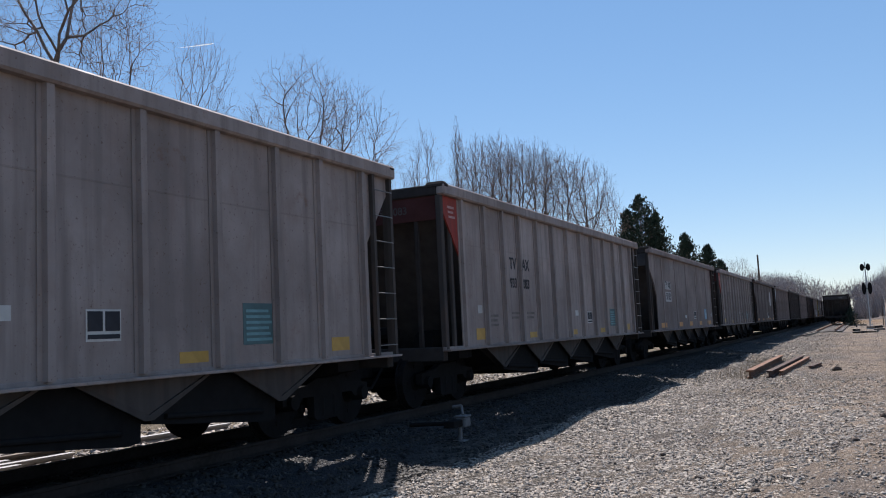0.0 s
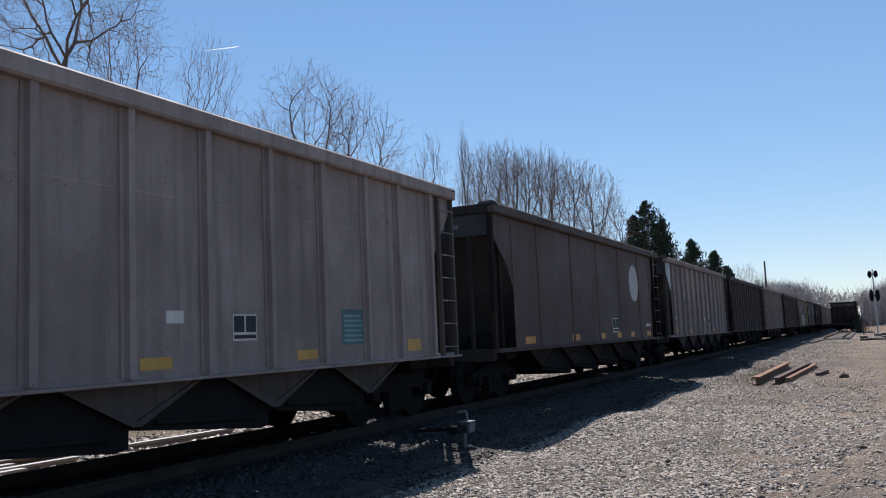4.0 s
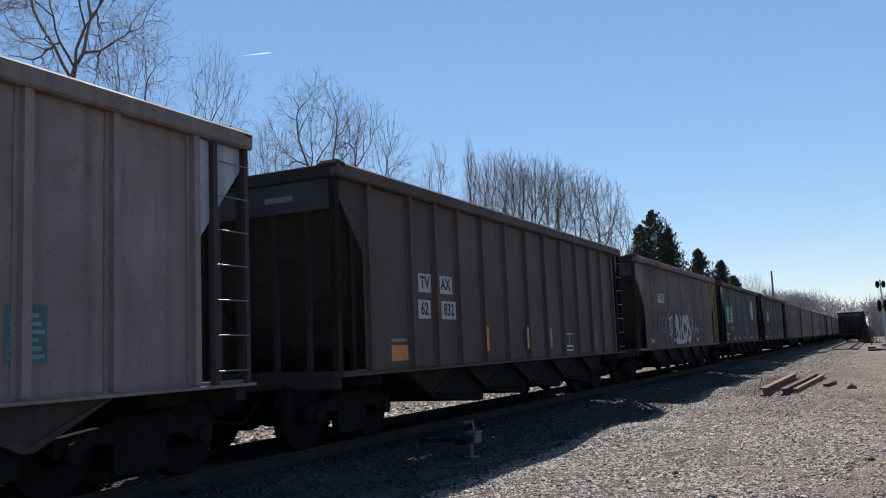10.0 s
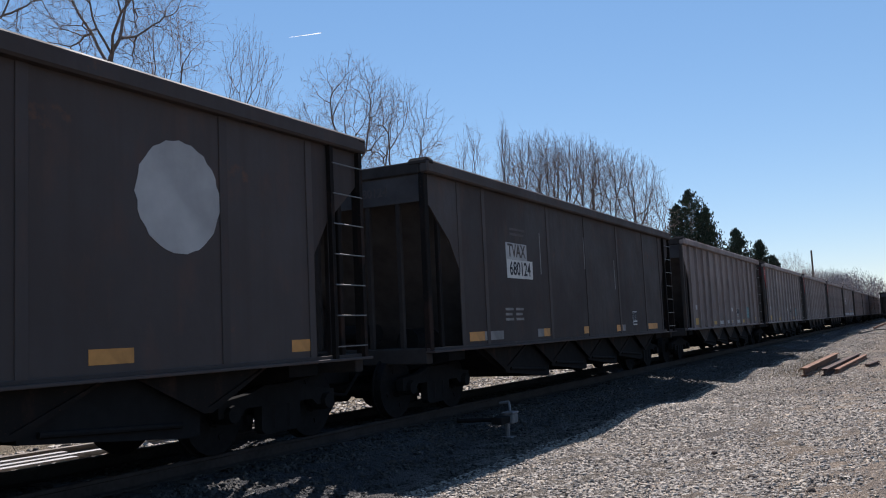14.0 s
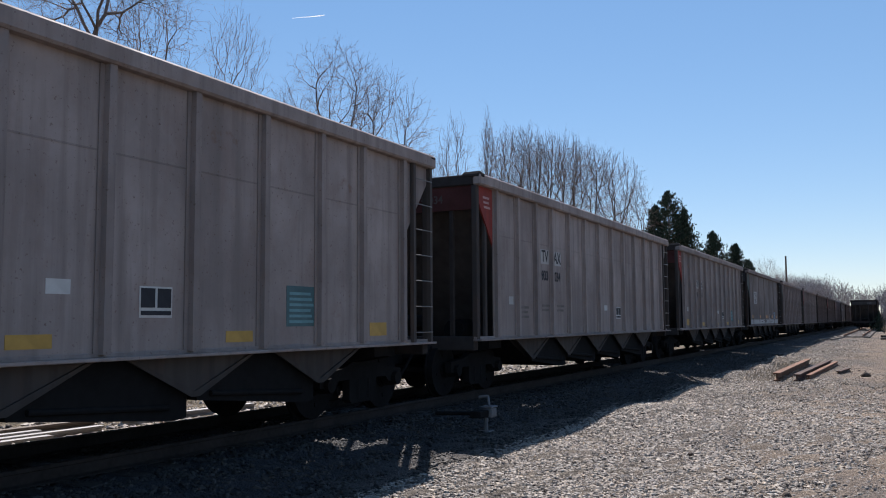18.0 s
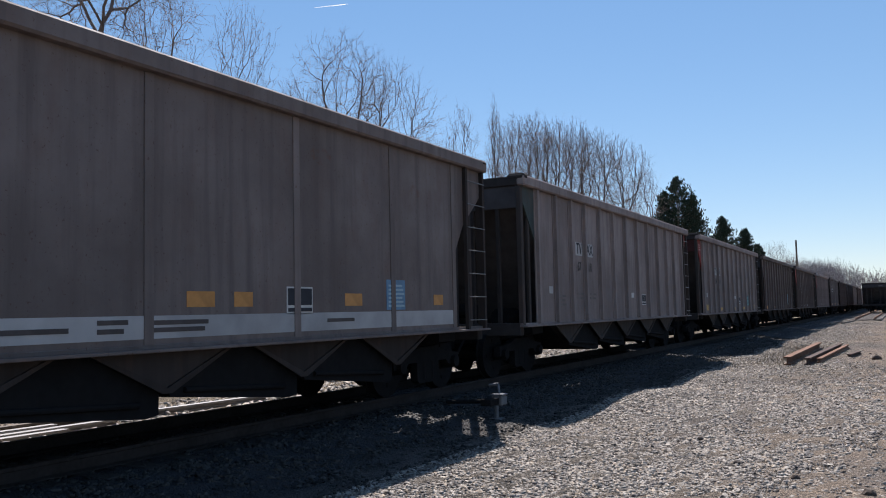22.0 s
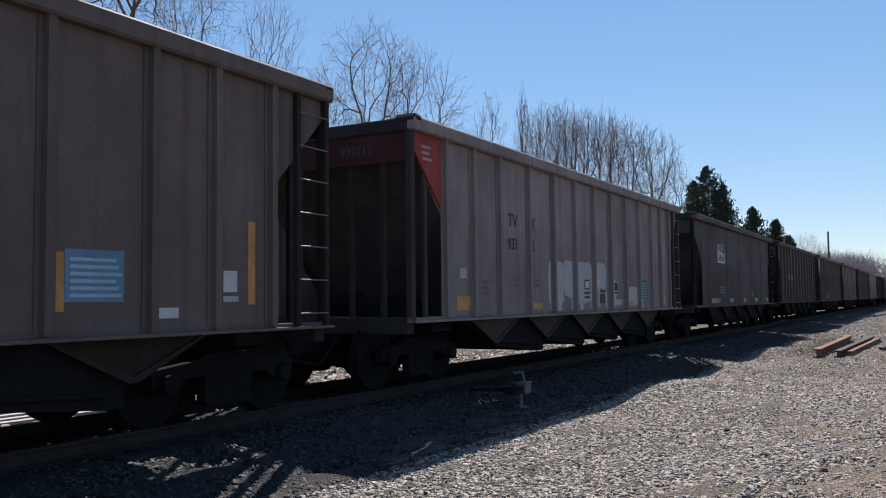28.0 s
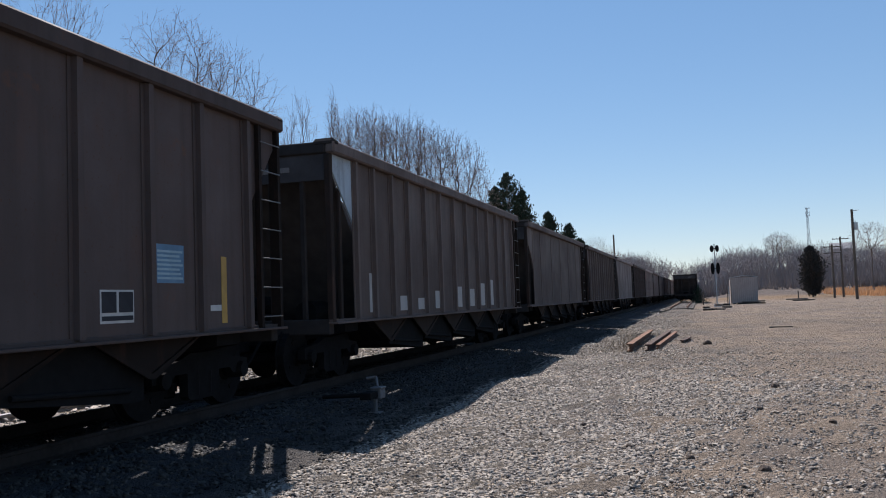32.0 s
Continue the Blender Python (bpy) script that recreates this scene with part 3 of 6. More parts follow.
def ladder(car, mat, y0, y1, x, n=7, z0=0.95, z1=3.25):
    ld = part("ladder", mesh_of(("stiles", round(y1 - y0, 3)), mat, lambda bm: [box(bm, -0.03, 0.03, a - 0.035, a + 0.035, SILL, TOP - 0.1) for a in (0, y1 - y0)]), car, pose(x, y0, 0))
    for i in range(n):
        part("rung", mesh_of(("rung", round(y1 - y0, 3)), M_RUNG, lambda bm: rod(bm, (0.04, 0, 0), (0.04, y1 - y0, 0), 0.009, 0.009, 6)), ld, pose(0, 0, z0 + (z1 - z0) * i / (n - 1)))
    return ld


def wagon(kind, col, corner, label, far_end=None, chord=None, posts=None, figures=""):
    """A four-axle open hopper wagon, its origin on the rail head under its middle. kind A: close outside posts; kind B: smooth wide bays."""
    body, cor = COLS[col], COLS[corner]
    # body paint at 0.3 of its colour, for bay sheets, corner posts and ladder
    bay = paint("darker_" + body.name, tuple(0.3 * v for v in RGB[col]), dirt=(0.022, 0.019, 0.018), rust=0.2, rough=0.8)
    ch = COLS[chord or col]
    car = tagged(new("hopper_wagon"), label, "hopper wagon", "wagons of the train")
    face = 1.545
    car["face"] = face
    ribs = posts or (RIBS_A if kind == "A" else RIBS_B)
    y_panel = -ribs[0] if kind == "A" else 6.1
    drop = 1.12
    zt = TOP - 0.2
    for s in (-1, 1):
        x0, x1 = (face - 0.03, face) if s > 0 else (-face, -face + 0.03)
        part("side_sheet", mesh_of(("side_sheet", kind, s, y_panel), body, lambda bm: prism(bm, [(-y_panel, SILL + 0.06), (y_panel, SILL + 0.06), (y_panel, zt), (-y_panel, zt)], x0, x1)), car)
        part("top_chord", mesh_of(("top_chord", s), ch, lambda bm: box(bm, s * 1.58 - 0.08, s * 1.58 + 0.08, -HALF, HALF, zt, TOP, 0.025)), car)
        part("side_sill", mesh_of(("side_sill", s), body, lambda bm: box(bm, s * 1.53 - 0.03, s * 1.53 + 0.03, -HALF, HALF, SILL + 0.03, SILL + 0.075, 0.006)), car, label="narrow side sill")
        part("sill_flange", mesh_of(("sill_flange", s), body, lambda bm: box(bm, s * 1.57 - 0.08, s * 1.57 + 0.08, -HALF, HALF, SILL, SILL + 0.034, 0.006)), car, label="worn pale lower flange")
        if kind == "A" and col == "tan":
            part("weld_seam", mesh_of(("weld_seam", s, y_panel), body, lambda bm: box(bm, s * face - 0.004, s * face + 0.004, -y_panel, y_panel, 2.66, 2.678)), car, label="long weld across the side sheets")
        for y in ribs:
            if kind == "A":
                me = mesh_of(("rib", kind, s), body, lambda bm: prism(bm, [(s * (face - 0.005), -0.1), (s * (face + 0.014), -0.1), (s * (face + 0.014), -0.05), (s * (face + 0.075), -0.042), (s * (face + 0.075), 0.042), (s * (face + 0.014), 0.05), (s * (face + 0.014), 0.1), (s * (face - 0.005), 0.1)], SILL + 0.06, zt, "z"))
            else:
                me = mesh_of(("rib", kind, s), body, lambda bm: box(bm, s * (face + 0.005) - 0.01, s * (face + 0.005) + 0.01, -0.06, 0.06, SILL + 0.06, zt, 0.004))
            part("side_post", me, car, pose(0, y, 0))
        for e in (-1, 1):
            mcol = cor if e < 0 else COLS[far_end or col]
            if kind == "A":
                pts = [(e * y_panel, zt), (e * (HALF - 0.05), zt), (e * (HALF - 0.05), zt - 0.16), (e * y_panel, zt - drop)]
            else:
                pts = [(e * y_panel, zt), (e * (HALF - 0.05), zt), (e * (HALF - 0.05), zt - 0.38), (e * (y_panel + 0.35), zt - 0.98), (e * y_panel, zt - 1.5)]
            part("corner_gusset", mesh_of(("gusset", kind, s, e, y_panel), mcol, lambda bm: prism(bm, pts, x0 + s * 0.004, x1 + s * 0.004)), car, label="triangular corner plate")
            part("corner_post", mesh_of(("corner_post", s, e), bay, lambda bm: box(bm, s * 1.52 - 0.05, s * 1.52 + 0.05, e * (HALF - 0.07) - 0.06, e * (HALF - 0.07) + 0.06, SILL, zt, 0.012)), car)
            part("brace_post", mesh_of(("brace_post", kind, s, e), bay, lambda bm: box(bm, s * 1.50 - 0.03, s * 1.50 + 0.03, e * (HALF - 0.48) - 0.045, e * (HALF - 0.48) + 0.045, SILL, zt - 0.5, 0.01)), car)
    for e in (-1, 1):
        mcol = cor if e < 0 else COLS[far_end or col]
        part("end_chord", mesh_of(("end_chord", e), M_DARKSTEEL, lambda bm: box(bm, -1.5, 1.5, e * (HALF - 0.09) - 0.09, e * (HALF - 0.09) + 0.09, zt, TOP - 0.01, 0.02)), car)
        part("end_plate", mesh_of(("end_plate", e), M_END_RED if mcol in (COLS["red"], COLS["maroon"]) else M_END_DARK, lambda bm: box(bm, -1.47, 1.47, e * (HALF - 0.06) - 0.015, e * (HALF - 0.06) + 0.015, zt - 0.42, zt)), car)
        if e < 0:
            part("lettering", mesh_of("end_bar", M_DIM, lambda bm: box(bm, -0.24, 0.24, -0.003, 0.003, -0.04, 0.04)) if not figures else letters(figures, 0.19, M_DIM if figures in ("50183", "93059", "680694") else M_FADED), car,
                 pose(0.62, -HALF + 0.04, zt - 0.22) if not figures else pose(0.62, -HALF + 0.042, zt - 0.22, 90), "small pale painted figures")
        part("corner_cap", mesh_of(("corner_cap", e), M_DARKSTEEL, lambda bm: box(bm, 1.28, 1.67, min(e * (HALF - 0.2), e * (HALF + 0.01)), max(e * (HALF - 0.2), e * (HALF + 0.01)), TOP - 0.1, TOP + (0.04 if e < 0 else 0.012), 0.05)), car, label="worn corner cap")
        part("slope_sheet", mesh_of(("slope_sheet", e), M_END_DARK, lambda bm: prism(bm, [(e * (HALF - 0.08), zt - 0.1), (e * (HALF - 0.08), zt - 0.14), (e * 5.0, SILL + 0.05), (e * 4.96, SILL + 0.1)], -1.5, 1.5)), car)
        part("end_sill", mesh_of(("end_sill", e), M_DARKSTEEL, lambda bm: box(bm, -1.5, 1.5, e * (HALF - 0.1) - 0.09, e * (HALF - 0.1) + 0.09, SILL - 0.16, SILL + 0.08, 0.015)), car)
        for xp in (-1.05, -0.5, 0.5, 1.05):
            part("end_post", mesh_of(("end_post", e), M_DARKSTEEL, lambda bm: box(bm, -0.035, 0.035, e * (HALF - 0.1) - 0.04, e * (HALF - 0.1) + 0.04, SILL, zt - 0.4, 0.008)), car, pose(xp, 0, 0))
        part("coupler", mesh_of(("coupler", e), M_BLACK, lambda bm: [box(bm, -0.09, 0.09, min(e * 7.2, e * 7.85), max(e * 7.2, e * 7.85), 0.36, 0.56, 0.02), box(bm, -0.16, 0.16, min(e * 7.8, e * 8.07), max(e * 7.8, e * 8.07), 0.3, 0.62, 0.05)]), car)
        rod_me = mesh_of(("air_hose", e), M_BLACK, lambda bm: [rod(bm, (0.35, e * 7.3, 0.55), (0.3, e * 7.65, 0.2), 0.025), rod(bm, (0.3, e * 7.65, 0.2), (0.12, e * 8.05, 0.28), 0.025)])
        part("air_hose", rod_me, car)
        truck(car, e * 6.1)
    part("centre_sill", mesh_of("centre_sill", M_BLACK, lambda bm: box(bm, -0.28, 0.28, -7.2, 7.2, 0.44, SILL + 0.05, 0.02)), car)
    for y in BAYS:
        for sx in (-1, 1):
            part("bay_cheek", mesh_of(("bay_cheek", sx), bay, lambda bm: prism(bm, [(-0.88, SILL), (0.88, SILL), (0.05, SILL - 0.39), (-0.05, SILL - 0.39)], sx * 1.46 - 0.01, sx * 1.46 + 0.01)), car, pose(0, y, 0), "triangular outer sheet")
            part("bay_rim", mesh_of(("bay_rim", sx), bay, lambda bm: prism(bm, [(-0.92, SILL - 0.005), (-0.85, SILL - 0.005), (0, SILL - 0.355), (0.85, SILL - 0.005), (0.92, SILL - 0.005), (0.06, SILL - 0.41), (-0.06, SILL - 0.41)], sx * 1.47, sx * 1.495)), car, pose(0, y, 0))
        part("hopper_bay", mesh_of("hopper_bay", M_BLACK, lambda bm: prism(bm, [(-1.02, SILL + 0.02), (1.02, SILL + 0.02), (0.86, SILL - 0.06), (0.12, SILL - 0.38), (-0.12, SILL - 0.38), (-0.86, SILL - 0.06)], -1.36, 1.36)), car, pose(0, y, 0))
    for y in (-3.3, -1.1, 1.1, 3.3):
        part("hopper_door", mesh_of("hopper_door", M_BLACK, lambda bm: prism(bm, [(-1.08, SILL), (1.08, SILL), (1.07, SILL - 0.62), (0.9, SILL - 0.64), (-0.98, SILL - 0.46)], -1.40, 1.40)), car, pose(0, y, 0), "black sloping drop doors between two bays")
        part("door_shaft", mesh_of("door_shaft", M_BLACK, lambda bm: rod(bm, (1.42, -0.8, SILL - 0.4), (1.42, 0.8, SILL - 0.5), 0.03)), car, pose(0, y, 0))
    for y in (-3.3, -1.1, 1.1, 3.3):
        part("cross_ridge", mesh_of("cross_ridge", M_DARKSTEEL, lambda bm: prism(bm, [(-1.08, SILL + 0.02), (1.08, SILL + 0.02), (0, SILL + 0.75)], -1.5, 1.5)), car, pose(0, y, 0))
    for e, shade in ((-1, corner), (1, far_end)):
        if shade == "red":
            for i in range(3):
                y0 = e * 6.78 - 0.13 + 0.02 * i
                plate(car, "corner_print", M_PINKPRINT, y0, y0 + 0.27 - 0.05 * (i % 2), zt - 0.2 - 0.085 * i, zt - 0.16 - 0.085 * i, x=face + 0.005)
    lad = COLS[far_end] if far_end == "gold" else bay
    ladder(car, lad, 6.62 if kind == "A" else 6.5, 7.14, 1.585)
    # brake gear on the leading end platform
    part("brake_cylinder", mesh_of("brake_cylinder", M_BLACK, lambda bm: [rod(bm, (-0.3, -6.75, 1.1), (0.35, -6.75, 1.1), 0.14, 0.14, 12), rod(bm, (0.8, -6.6, 0.95), (0.8, -5.9, 0.95), 0.2, 0.2, 12)]), car)
    return car


CARS = {}
# wagon number, and metres of shift that fit it to the camera's view
CAR_SHIFT = ((-3, 0.0), (0, 0.0), (4, 0.09), (7, -0.52), (9, -0.36), (14, -0.66), (17, -0.8), (20, -0.57), (23, -0.09), (45, 0.0))


# fit to the camera's view: seconds, and metres ahead of or behind an even speed
VIEW_FIT = ((0, 0.05), (1, 0.3), (2, -0.2), (3, 0.0), (5, 0.0), (6, 0.08), (7, -0.27), (8, 0.0), (9, -0.05), (10, 0.1), (11, 0.0), (12, -0.5), (13, 0.0), (14, -0.32), (15.5, -0.28), (17, -0.24), (18, 0.2), (19, 0.0),
        (20, 0.27), (21, -0.05), (22, 0.05), (23, -0.15), (24, 0.03), (25.5, 0.05), (27, 0.1), (28, -0.08), (29, 0.1), (30, -1.05), (31, -0.65), (32, -0.1))


def car_y(k, t):
    """Where the middle of wagon k is along the track at t seconds: the train runs towards -y."""
    wagon_fit = float(np.interp(k, [a for a, _ in CAR_SHIFT], [b for _, b in CAR_SHIFT]))
    return 4.345 + CAR_PITCH * k + wagon_fit - SPEED * t + float(np.interp(t, [a for a, _ in VIEW_FIT], [b for _, b in VIEW_FIT]))


def mark_tvax(car, left, right="", patch=True, y=-3.85, dy=0.75, mat=None, size=0.34, figure_mat=None):
    """Reporting mark in two bays, and the number below it, as far as it is legible."""
    for txt, yy in (("TV", y), ("AX", y + dy)):
        if patch:
            plate(car, "letter_patch", M_SILVERWASH, yy - 0.23, yy + 0.25, 2.28, 2.58)
        word(car, txt, yy + 0.01, 2.43, size, mat)
    for txt, yy in ((left, y), (right, y + dy)):
        if txt:
            word(car, txt, yy, 2.03, size - 0.06, figure_mat or mat)


def usual_marks(car, col=M_YELLOW, corner=True, teal=M_TEAL, sills=(-2.8, 0.2, 2.8), bare=False, low_label=False, skip_label=False):
    corner, sills = corner and not bare, () if bare else sills
    stencil(car, 1.58, 1.31)
    plate(car, "white_label", M_WHITE, 0.34, 0.59, 1.36, 1.49)
    if not bare:
        lines_panel(car, teal, 3.65, 4.15, 1.10, 1.5)
    if corner:
        plate(car, "corner_reflector", col, -5.88, -5.42, 0.93, 1.14)
        plate(car, "corner_reflector", col, 5.46, 5.9, 0.92, 1.1)
    for y in sills:
        plate(car, "side_reflector", col, y - 0.22, y + 0.22, 0.9, 1.02)
    small_print(car, -3.8, 1.4)
    small_print(car, -2.9, 1.4)
    small_print(car, -5.0, 1.35, 3)
    if not skip_label:
        plate(car, "white_label", M_SILVERWASH, *((-5.77, -5.56, 1.42, 1.57) if not low_label else (-4.86, -4.7, 1.22, 1.35)))


LAB_A = "dirty grey-tan hopper wagon with close outside posts"


def make_train():
    def add(k, car):
        CARS[k] = car
        return car

    def a_car(k, col, corner, left="", right="", label=None, patch=True, far=None, marks=M_YELLOW, teal=M_TEAL, posts=None, figures=""):
        car = add(k, wagon("A", col, corner, label or LAB_A + (f" and {'red' if corner == 'red' else 'painted'} corners" if corner in ("red", "sky") else ""), far, posts=posts, figures=figures or (left + right if len(left + right) > 3 else "")))
        if left or right:
            mark_tvax(car, left, right, patch, mat=M_FADED if k in (3, 13, 21) else None, figure_mat=M_FADED if k in (5, 7, 17) else None)
        usual_marks(car, marks, teal=teal, bare=k in (14, 7, 17, 20), low_label=k == 7, skip_label=k == 20)
        if k in (7, 20):
            lines_panel(car, teal, *((4.14, 4.5, 1.15, 1.57) if k == 7 else (3.65, 4.2, 1.14, 1.51)))
        return car

    def b_car(k, col, corner, label, far=None, posts=None, figures=""):
        return add(k, wagon("B", col, corner, label, far, posts=posts, figures=figures))

    a_car(-2, "tan", "red")
    a_car(-1, "tan2", "tan2")
    a_car(0, "tan", "tan")
    a_car(1, "tan", "red", "933", "083", patch=False)
    c = b_car(2, "tan2", "tan2", "dull grey-brown smooth-sided hopper wagon with painted number panels", "maroon", [-6.1, -4.95, -2.5, -0.2, 2.1, 4.75, 6.1], "50183")
    for txt, z, h in (("TV AX", 2.445, 0.15), ("50183", 2.02, 0.18)):
        plate(c, "letter_patch", M_SILVERWASH, -4.55, -3.5, z - h, z + h)
        word(c, txt, -4.02, z, 0.36)
    stencil(c, 1.42, 1.33, 0.46, 0.3)
    plate(c, "white_label", M_WHITE, -0.85, -0.6, 1.22, 1.34)
    lines_panel(c, M_BLUE, 3.95, 4.48, 1.18, 1.56, 7)
    for y0, y1 in ((-5.61, -4.63), (-2.2, -1.5), (0.1, 0.7), (2.5, 3.1), (4.65, 5.67)):
        plate(c, "side_reflector", M_ORANGE, y0, y1, 0.9, 1.07)
    for y, z in ((5.75, 1.25), (5.98, 1.33)):
        plate(c, "white_label", M_SILVERWASH, y, y + 0.16, z, z + 0.14)
    for y in (-4.4, -2.2, 0.0, 2.2, 4.4):
        plate(c, "sill_tag", M_WHITE, y - 0.1, y + 0.1, 0.53, 0.62, x=1.456)
    a_car(3, "tan", "red", "93", "05", patch=False)
    c = b_car(4, "dark", "dark", "dark brown smooth-sided hopper wagon with a faded white disc")
    disc(c, 4.0, 2.52, 0.56, M_SILVERWASH)
    stencil(c, 1.6, 1.25, 0.6, 0.4)
    plate(c, "white_label", M_WHITE, 5.35, 5.95, 1.2, 1.28)
    for y0, y1 in ((-5.6, -5.0), (-2.4, -1.8), (0.0, 0.5), (1.75, 2.3), (3.3, 3.75), (5.4, 5.9)):
        plate(c, "side_reflector", M_ORANGE, y0, y1, 0.9, 1.05)
    a_car(5, "tan2", "sky", "61", "41", label="dirty grey hopper wagon with close outside posts and pale blue corners", marks=M_ORANGE, posts=[-6.2] + RIBS_A[1:])
    c = add(6, wagon("A", "black", "black", "sooty black hopper wagon with worn close outside posts"))
    for y in (-2.24, 2.22):
        plate(c, "post_reflector", M_ORANGE, y - 0.06, y + 0.06, 0.93, 1.36)
    small_print(c, 4.0, 1.3, 4, 0.5)
    rng = random.Random(66)
    for y in RIBS_A[1:-1]:
        z = 1.0
        while z < 3.2:
            h = rng.uniform(0.15, 0.7)
            plate(c, "worn_edge", M_DIM, y - 0.042, y - 0.042 + rng.uniform(0.015, 0.045), z, min(z + h, 3.4), x=c["face"] + 0.075, thick=0.002)
            z += h + rng.uniform(0.05, 0.5)
    c = a_car(7, "tan2", "black", "60", "70", label="dirty grey hopper wagon with close outside posts and black ends", far="sky", marks=M_ORANGE)
    plate(c, "corner_reflector", M_FADEDORANGE, -5.95, -5.4, 0.93, 1.2, "faded orange reflector")
    small_print(c, -5.65, 1.5, 2, 0.3)
    c = add(8, wagon("A", "dark", "black", "dark brown hopper wagon with close outside posts and number panels", posts=[-6.41, -5.15, -4.3, -3.42] + RIBS_A[4:]))
    for txt, y0, y1, z in (("TV", -4.87, -4.44, 2.145), ("AX", -4.17, -3.65, 2.145), ("62", -4.9, -4.48, 1.725), ("832", -4.08, -3.54, 1.725)):
        plate(c, "letter_patch", M_SILVERWASH, y0, y1, z - 0.15, z + 0.15)
        word(c, txt, (y0 + y1) / 2, z, 0.28)
    for y in (-2.39, -0.35, 1.05):
        plate(c, "post_reflector", M_ORANGE, y - 0.055, y + 0.055, 1.02, 1.45, x=c["face"] + 0.076)
    plate(c, "corner_reflector", M_ORANGE, -5.78, -5.28, 0.94, 1.17)
    plate(c, "text_bar", M_DIM, -5.78, -5.32, 1.22, 1.27)
    stencil(c, 2.52, 1.12, 0.5, 0.4)
    lines_panel(c, M_DIM, 4.3, 4.8, 1.0, 1.4, 8)
    plate(c, "corner_reflector", M_ORANGE, 5.2, 5.58, 1.0, 1.1)
    plate(c, "white_label", M_WHITE, 5.24, 5.5, 1.12, 1.22)
    c = b_car(9, "brown", "brown", "dull brown smooth-sided hopper wagon with white spray-painted scrawls", "gold", RIBS_B2)
    plate(c, "letter_patch", M_SILVERWASH, -4.2, -3.28, 2.31, 2.61)
    word(c, "TV AX", -3.74, 2.46, 0.31)
    graffiti(c)
    for y0, y1 in ((-5.5, -4.9), (-2.05, -1.6), (0.22, 0.7), (2.3, 2.72), (5.7, 5.95)):
        plate(c, "side_reflector", M_ORANGE, y0, y1, 0.98, 1.1)
    c = b_car(10, "black", "black", "sooty black smooth-sided hopper wagon with green number panels")
    for y0, y1, a, b in ((-5.58, -4.78, "TV", "933"), (-4.48, -3.68, "AX", "837")):
        plate(c, "number_panel", M_GREEN, y0, y1, 1.75, 2.57)
        plate(c, "letter_patch", M_SILVERWASH, y0 + 0.14, y1 - 0.1, 1.84, 2.46, x=c["face"] + 0.005)
        word(c, a, (y0 + y1) / 2 + 0.02, 2.32, 0.33, x=c["face"] + 0.006)
        word(c, b, (y0 + y1) / 2 + 0.02, 2.0, 0.33, x=c["face"] + 0.006)
    plate(c, "faded_patch", COLS["pink"], -7.12, -6.41, 3.08, 3.42, "faded pinkish patch", x=c["face"] + 0.006)
    disc(c, 4.0, 2.53, 0.57, M_STRIPE)
    stencil(c, 1.55, 1.36, 0.4, 0.36)
    plate(c, "white_label", M_WHITE, -5.87, -5.3, 1.17, 1.24)
    small_print(c, -4.6, 1.5, 2, 0.4, M_SILVERWASH)
    small_print(c, -3.9, 1.5, 2, 0.4, M_SILVERWASH)
    for y0, y1 in ((-5.89, -5.45), (-3.62, -3.19), (-2.09, -1.6), (-0.13, 0.35), (2.9, 3.4), (5.7, 6.1)):
        plate(c, "side_reflector", M_ORANGE, y0, y1, 0.92, 1.06)
    for k, num, dy, dz in ((11, "680124", 0.0, 0.0), (22, "680169", 0.48, 0.27)):
        c = b_car(k, "black" if k == 11 else "dark", "black", "sooty dark smooth-sided hopper wagon with a white number panel", posts=[-6.1, -5.2, -2.3, -0.1, 2.2, 4.5, 6.1], figures=num)
        plate(c, "letter_patch", M_STRIPE, dy - 4.34, dy - 3.4, dz + 2.32, dz + 2.62)
        plate(c, "letter_patch", M_WHITE, dy - 4.32, dy - 3.15, dz + 1.98, dz + 2.318)
        word(c, "TVAX", dy - 3.87, dz + 2.47, 0.33, M_FADED)
        word(c, num, dy - 3.735, dz + 2.145, 0.345)
        for y in (-3.4, -2.97) if k == 22 else (-4.3, -3.85):
            small_print(c, y, 1.4, 3, 0.34, M_DIM)
        if k == 11:
            stencil(c, 3.4, 1.2, 0.35, 0.34)
        else:
            stencil(c, 2.3, 1.28, 0.42, 0.28)
        shift = 1.05 if k == 22 else 0.0
        for y0, y1, m in ((-5.9, -5.35, M_ORANGE), (-5.34, -4.6, M_DIM), (-3.05, -2.75, M_DIM), (-2.745, -2.44, M_ORANGE), (-0.46, -0.03, M_ORANGE), (1.85, 2.3, M_ORANGE), (2.305, 2.55, M_DIM), (4.6, 5.5, M_ORANGE)):
            plate(c, "side_reflector", m, y0 + shift, min(y1 + shift, 6.05), 0.9, 1.05)
        small_print(c, dy - 3.8, dz + 2.85, 2, 0.7, M_FADED)
        for y, z0, z1 in ((-2.75, 2.1, 2.9), (-0.2, 2.3, 3.0), (1.9, 1.9, 2.6)):
            plate(c, "chalk_streak", M_DIM, y, y + 0.035, z0, z1)
    c = a_car(12, "tan2", "tan2", "", "")
    for y0, y1 in ((-2.2, -1.0), (-0.6, 0.5), (1.2, 2.1)):
        plate(c, "bare_patch", M_SILVERWASH, y0, y1, 0.9, 1.02)
    a_car(13, "tan", "red", "22", "182", patch=False)
    a_car(14, "tan", "red", "933", "034")
    a_car(15, "tan", "red", "91", "154")
    c = b_car(16, "umber", "green", "dull grey-brown smooth-sided hopper wagon with a white sill stripe", None, RIBS_B2)
    plate(c, "sill_stripe", M_STRIPE, -6.05, 6.05, 0.9, 1.12, "long dirty white stripe")
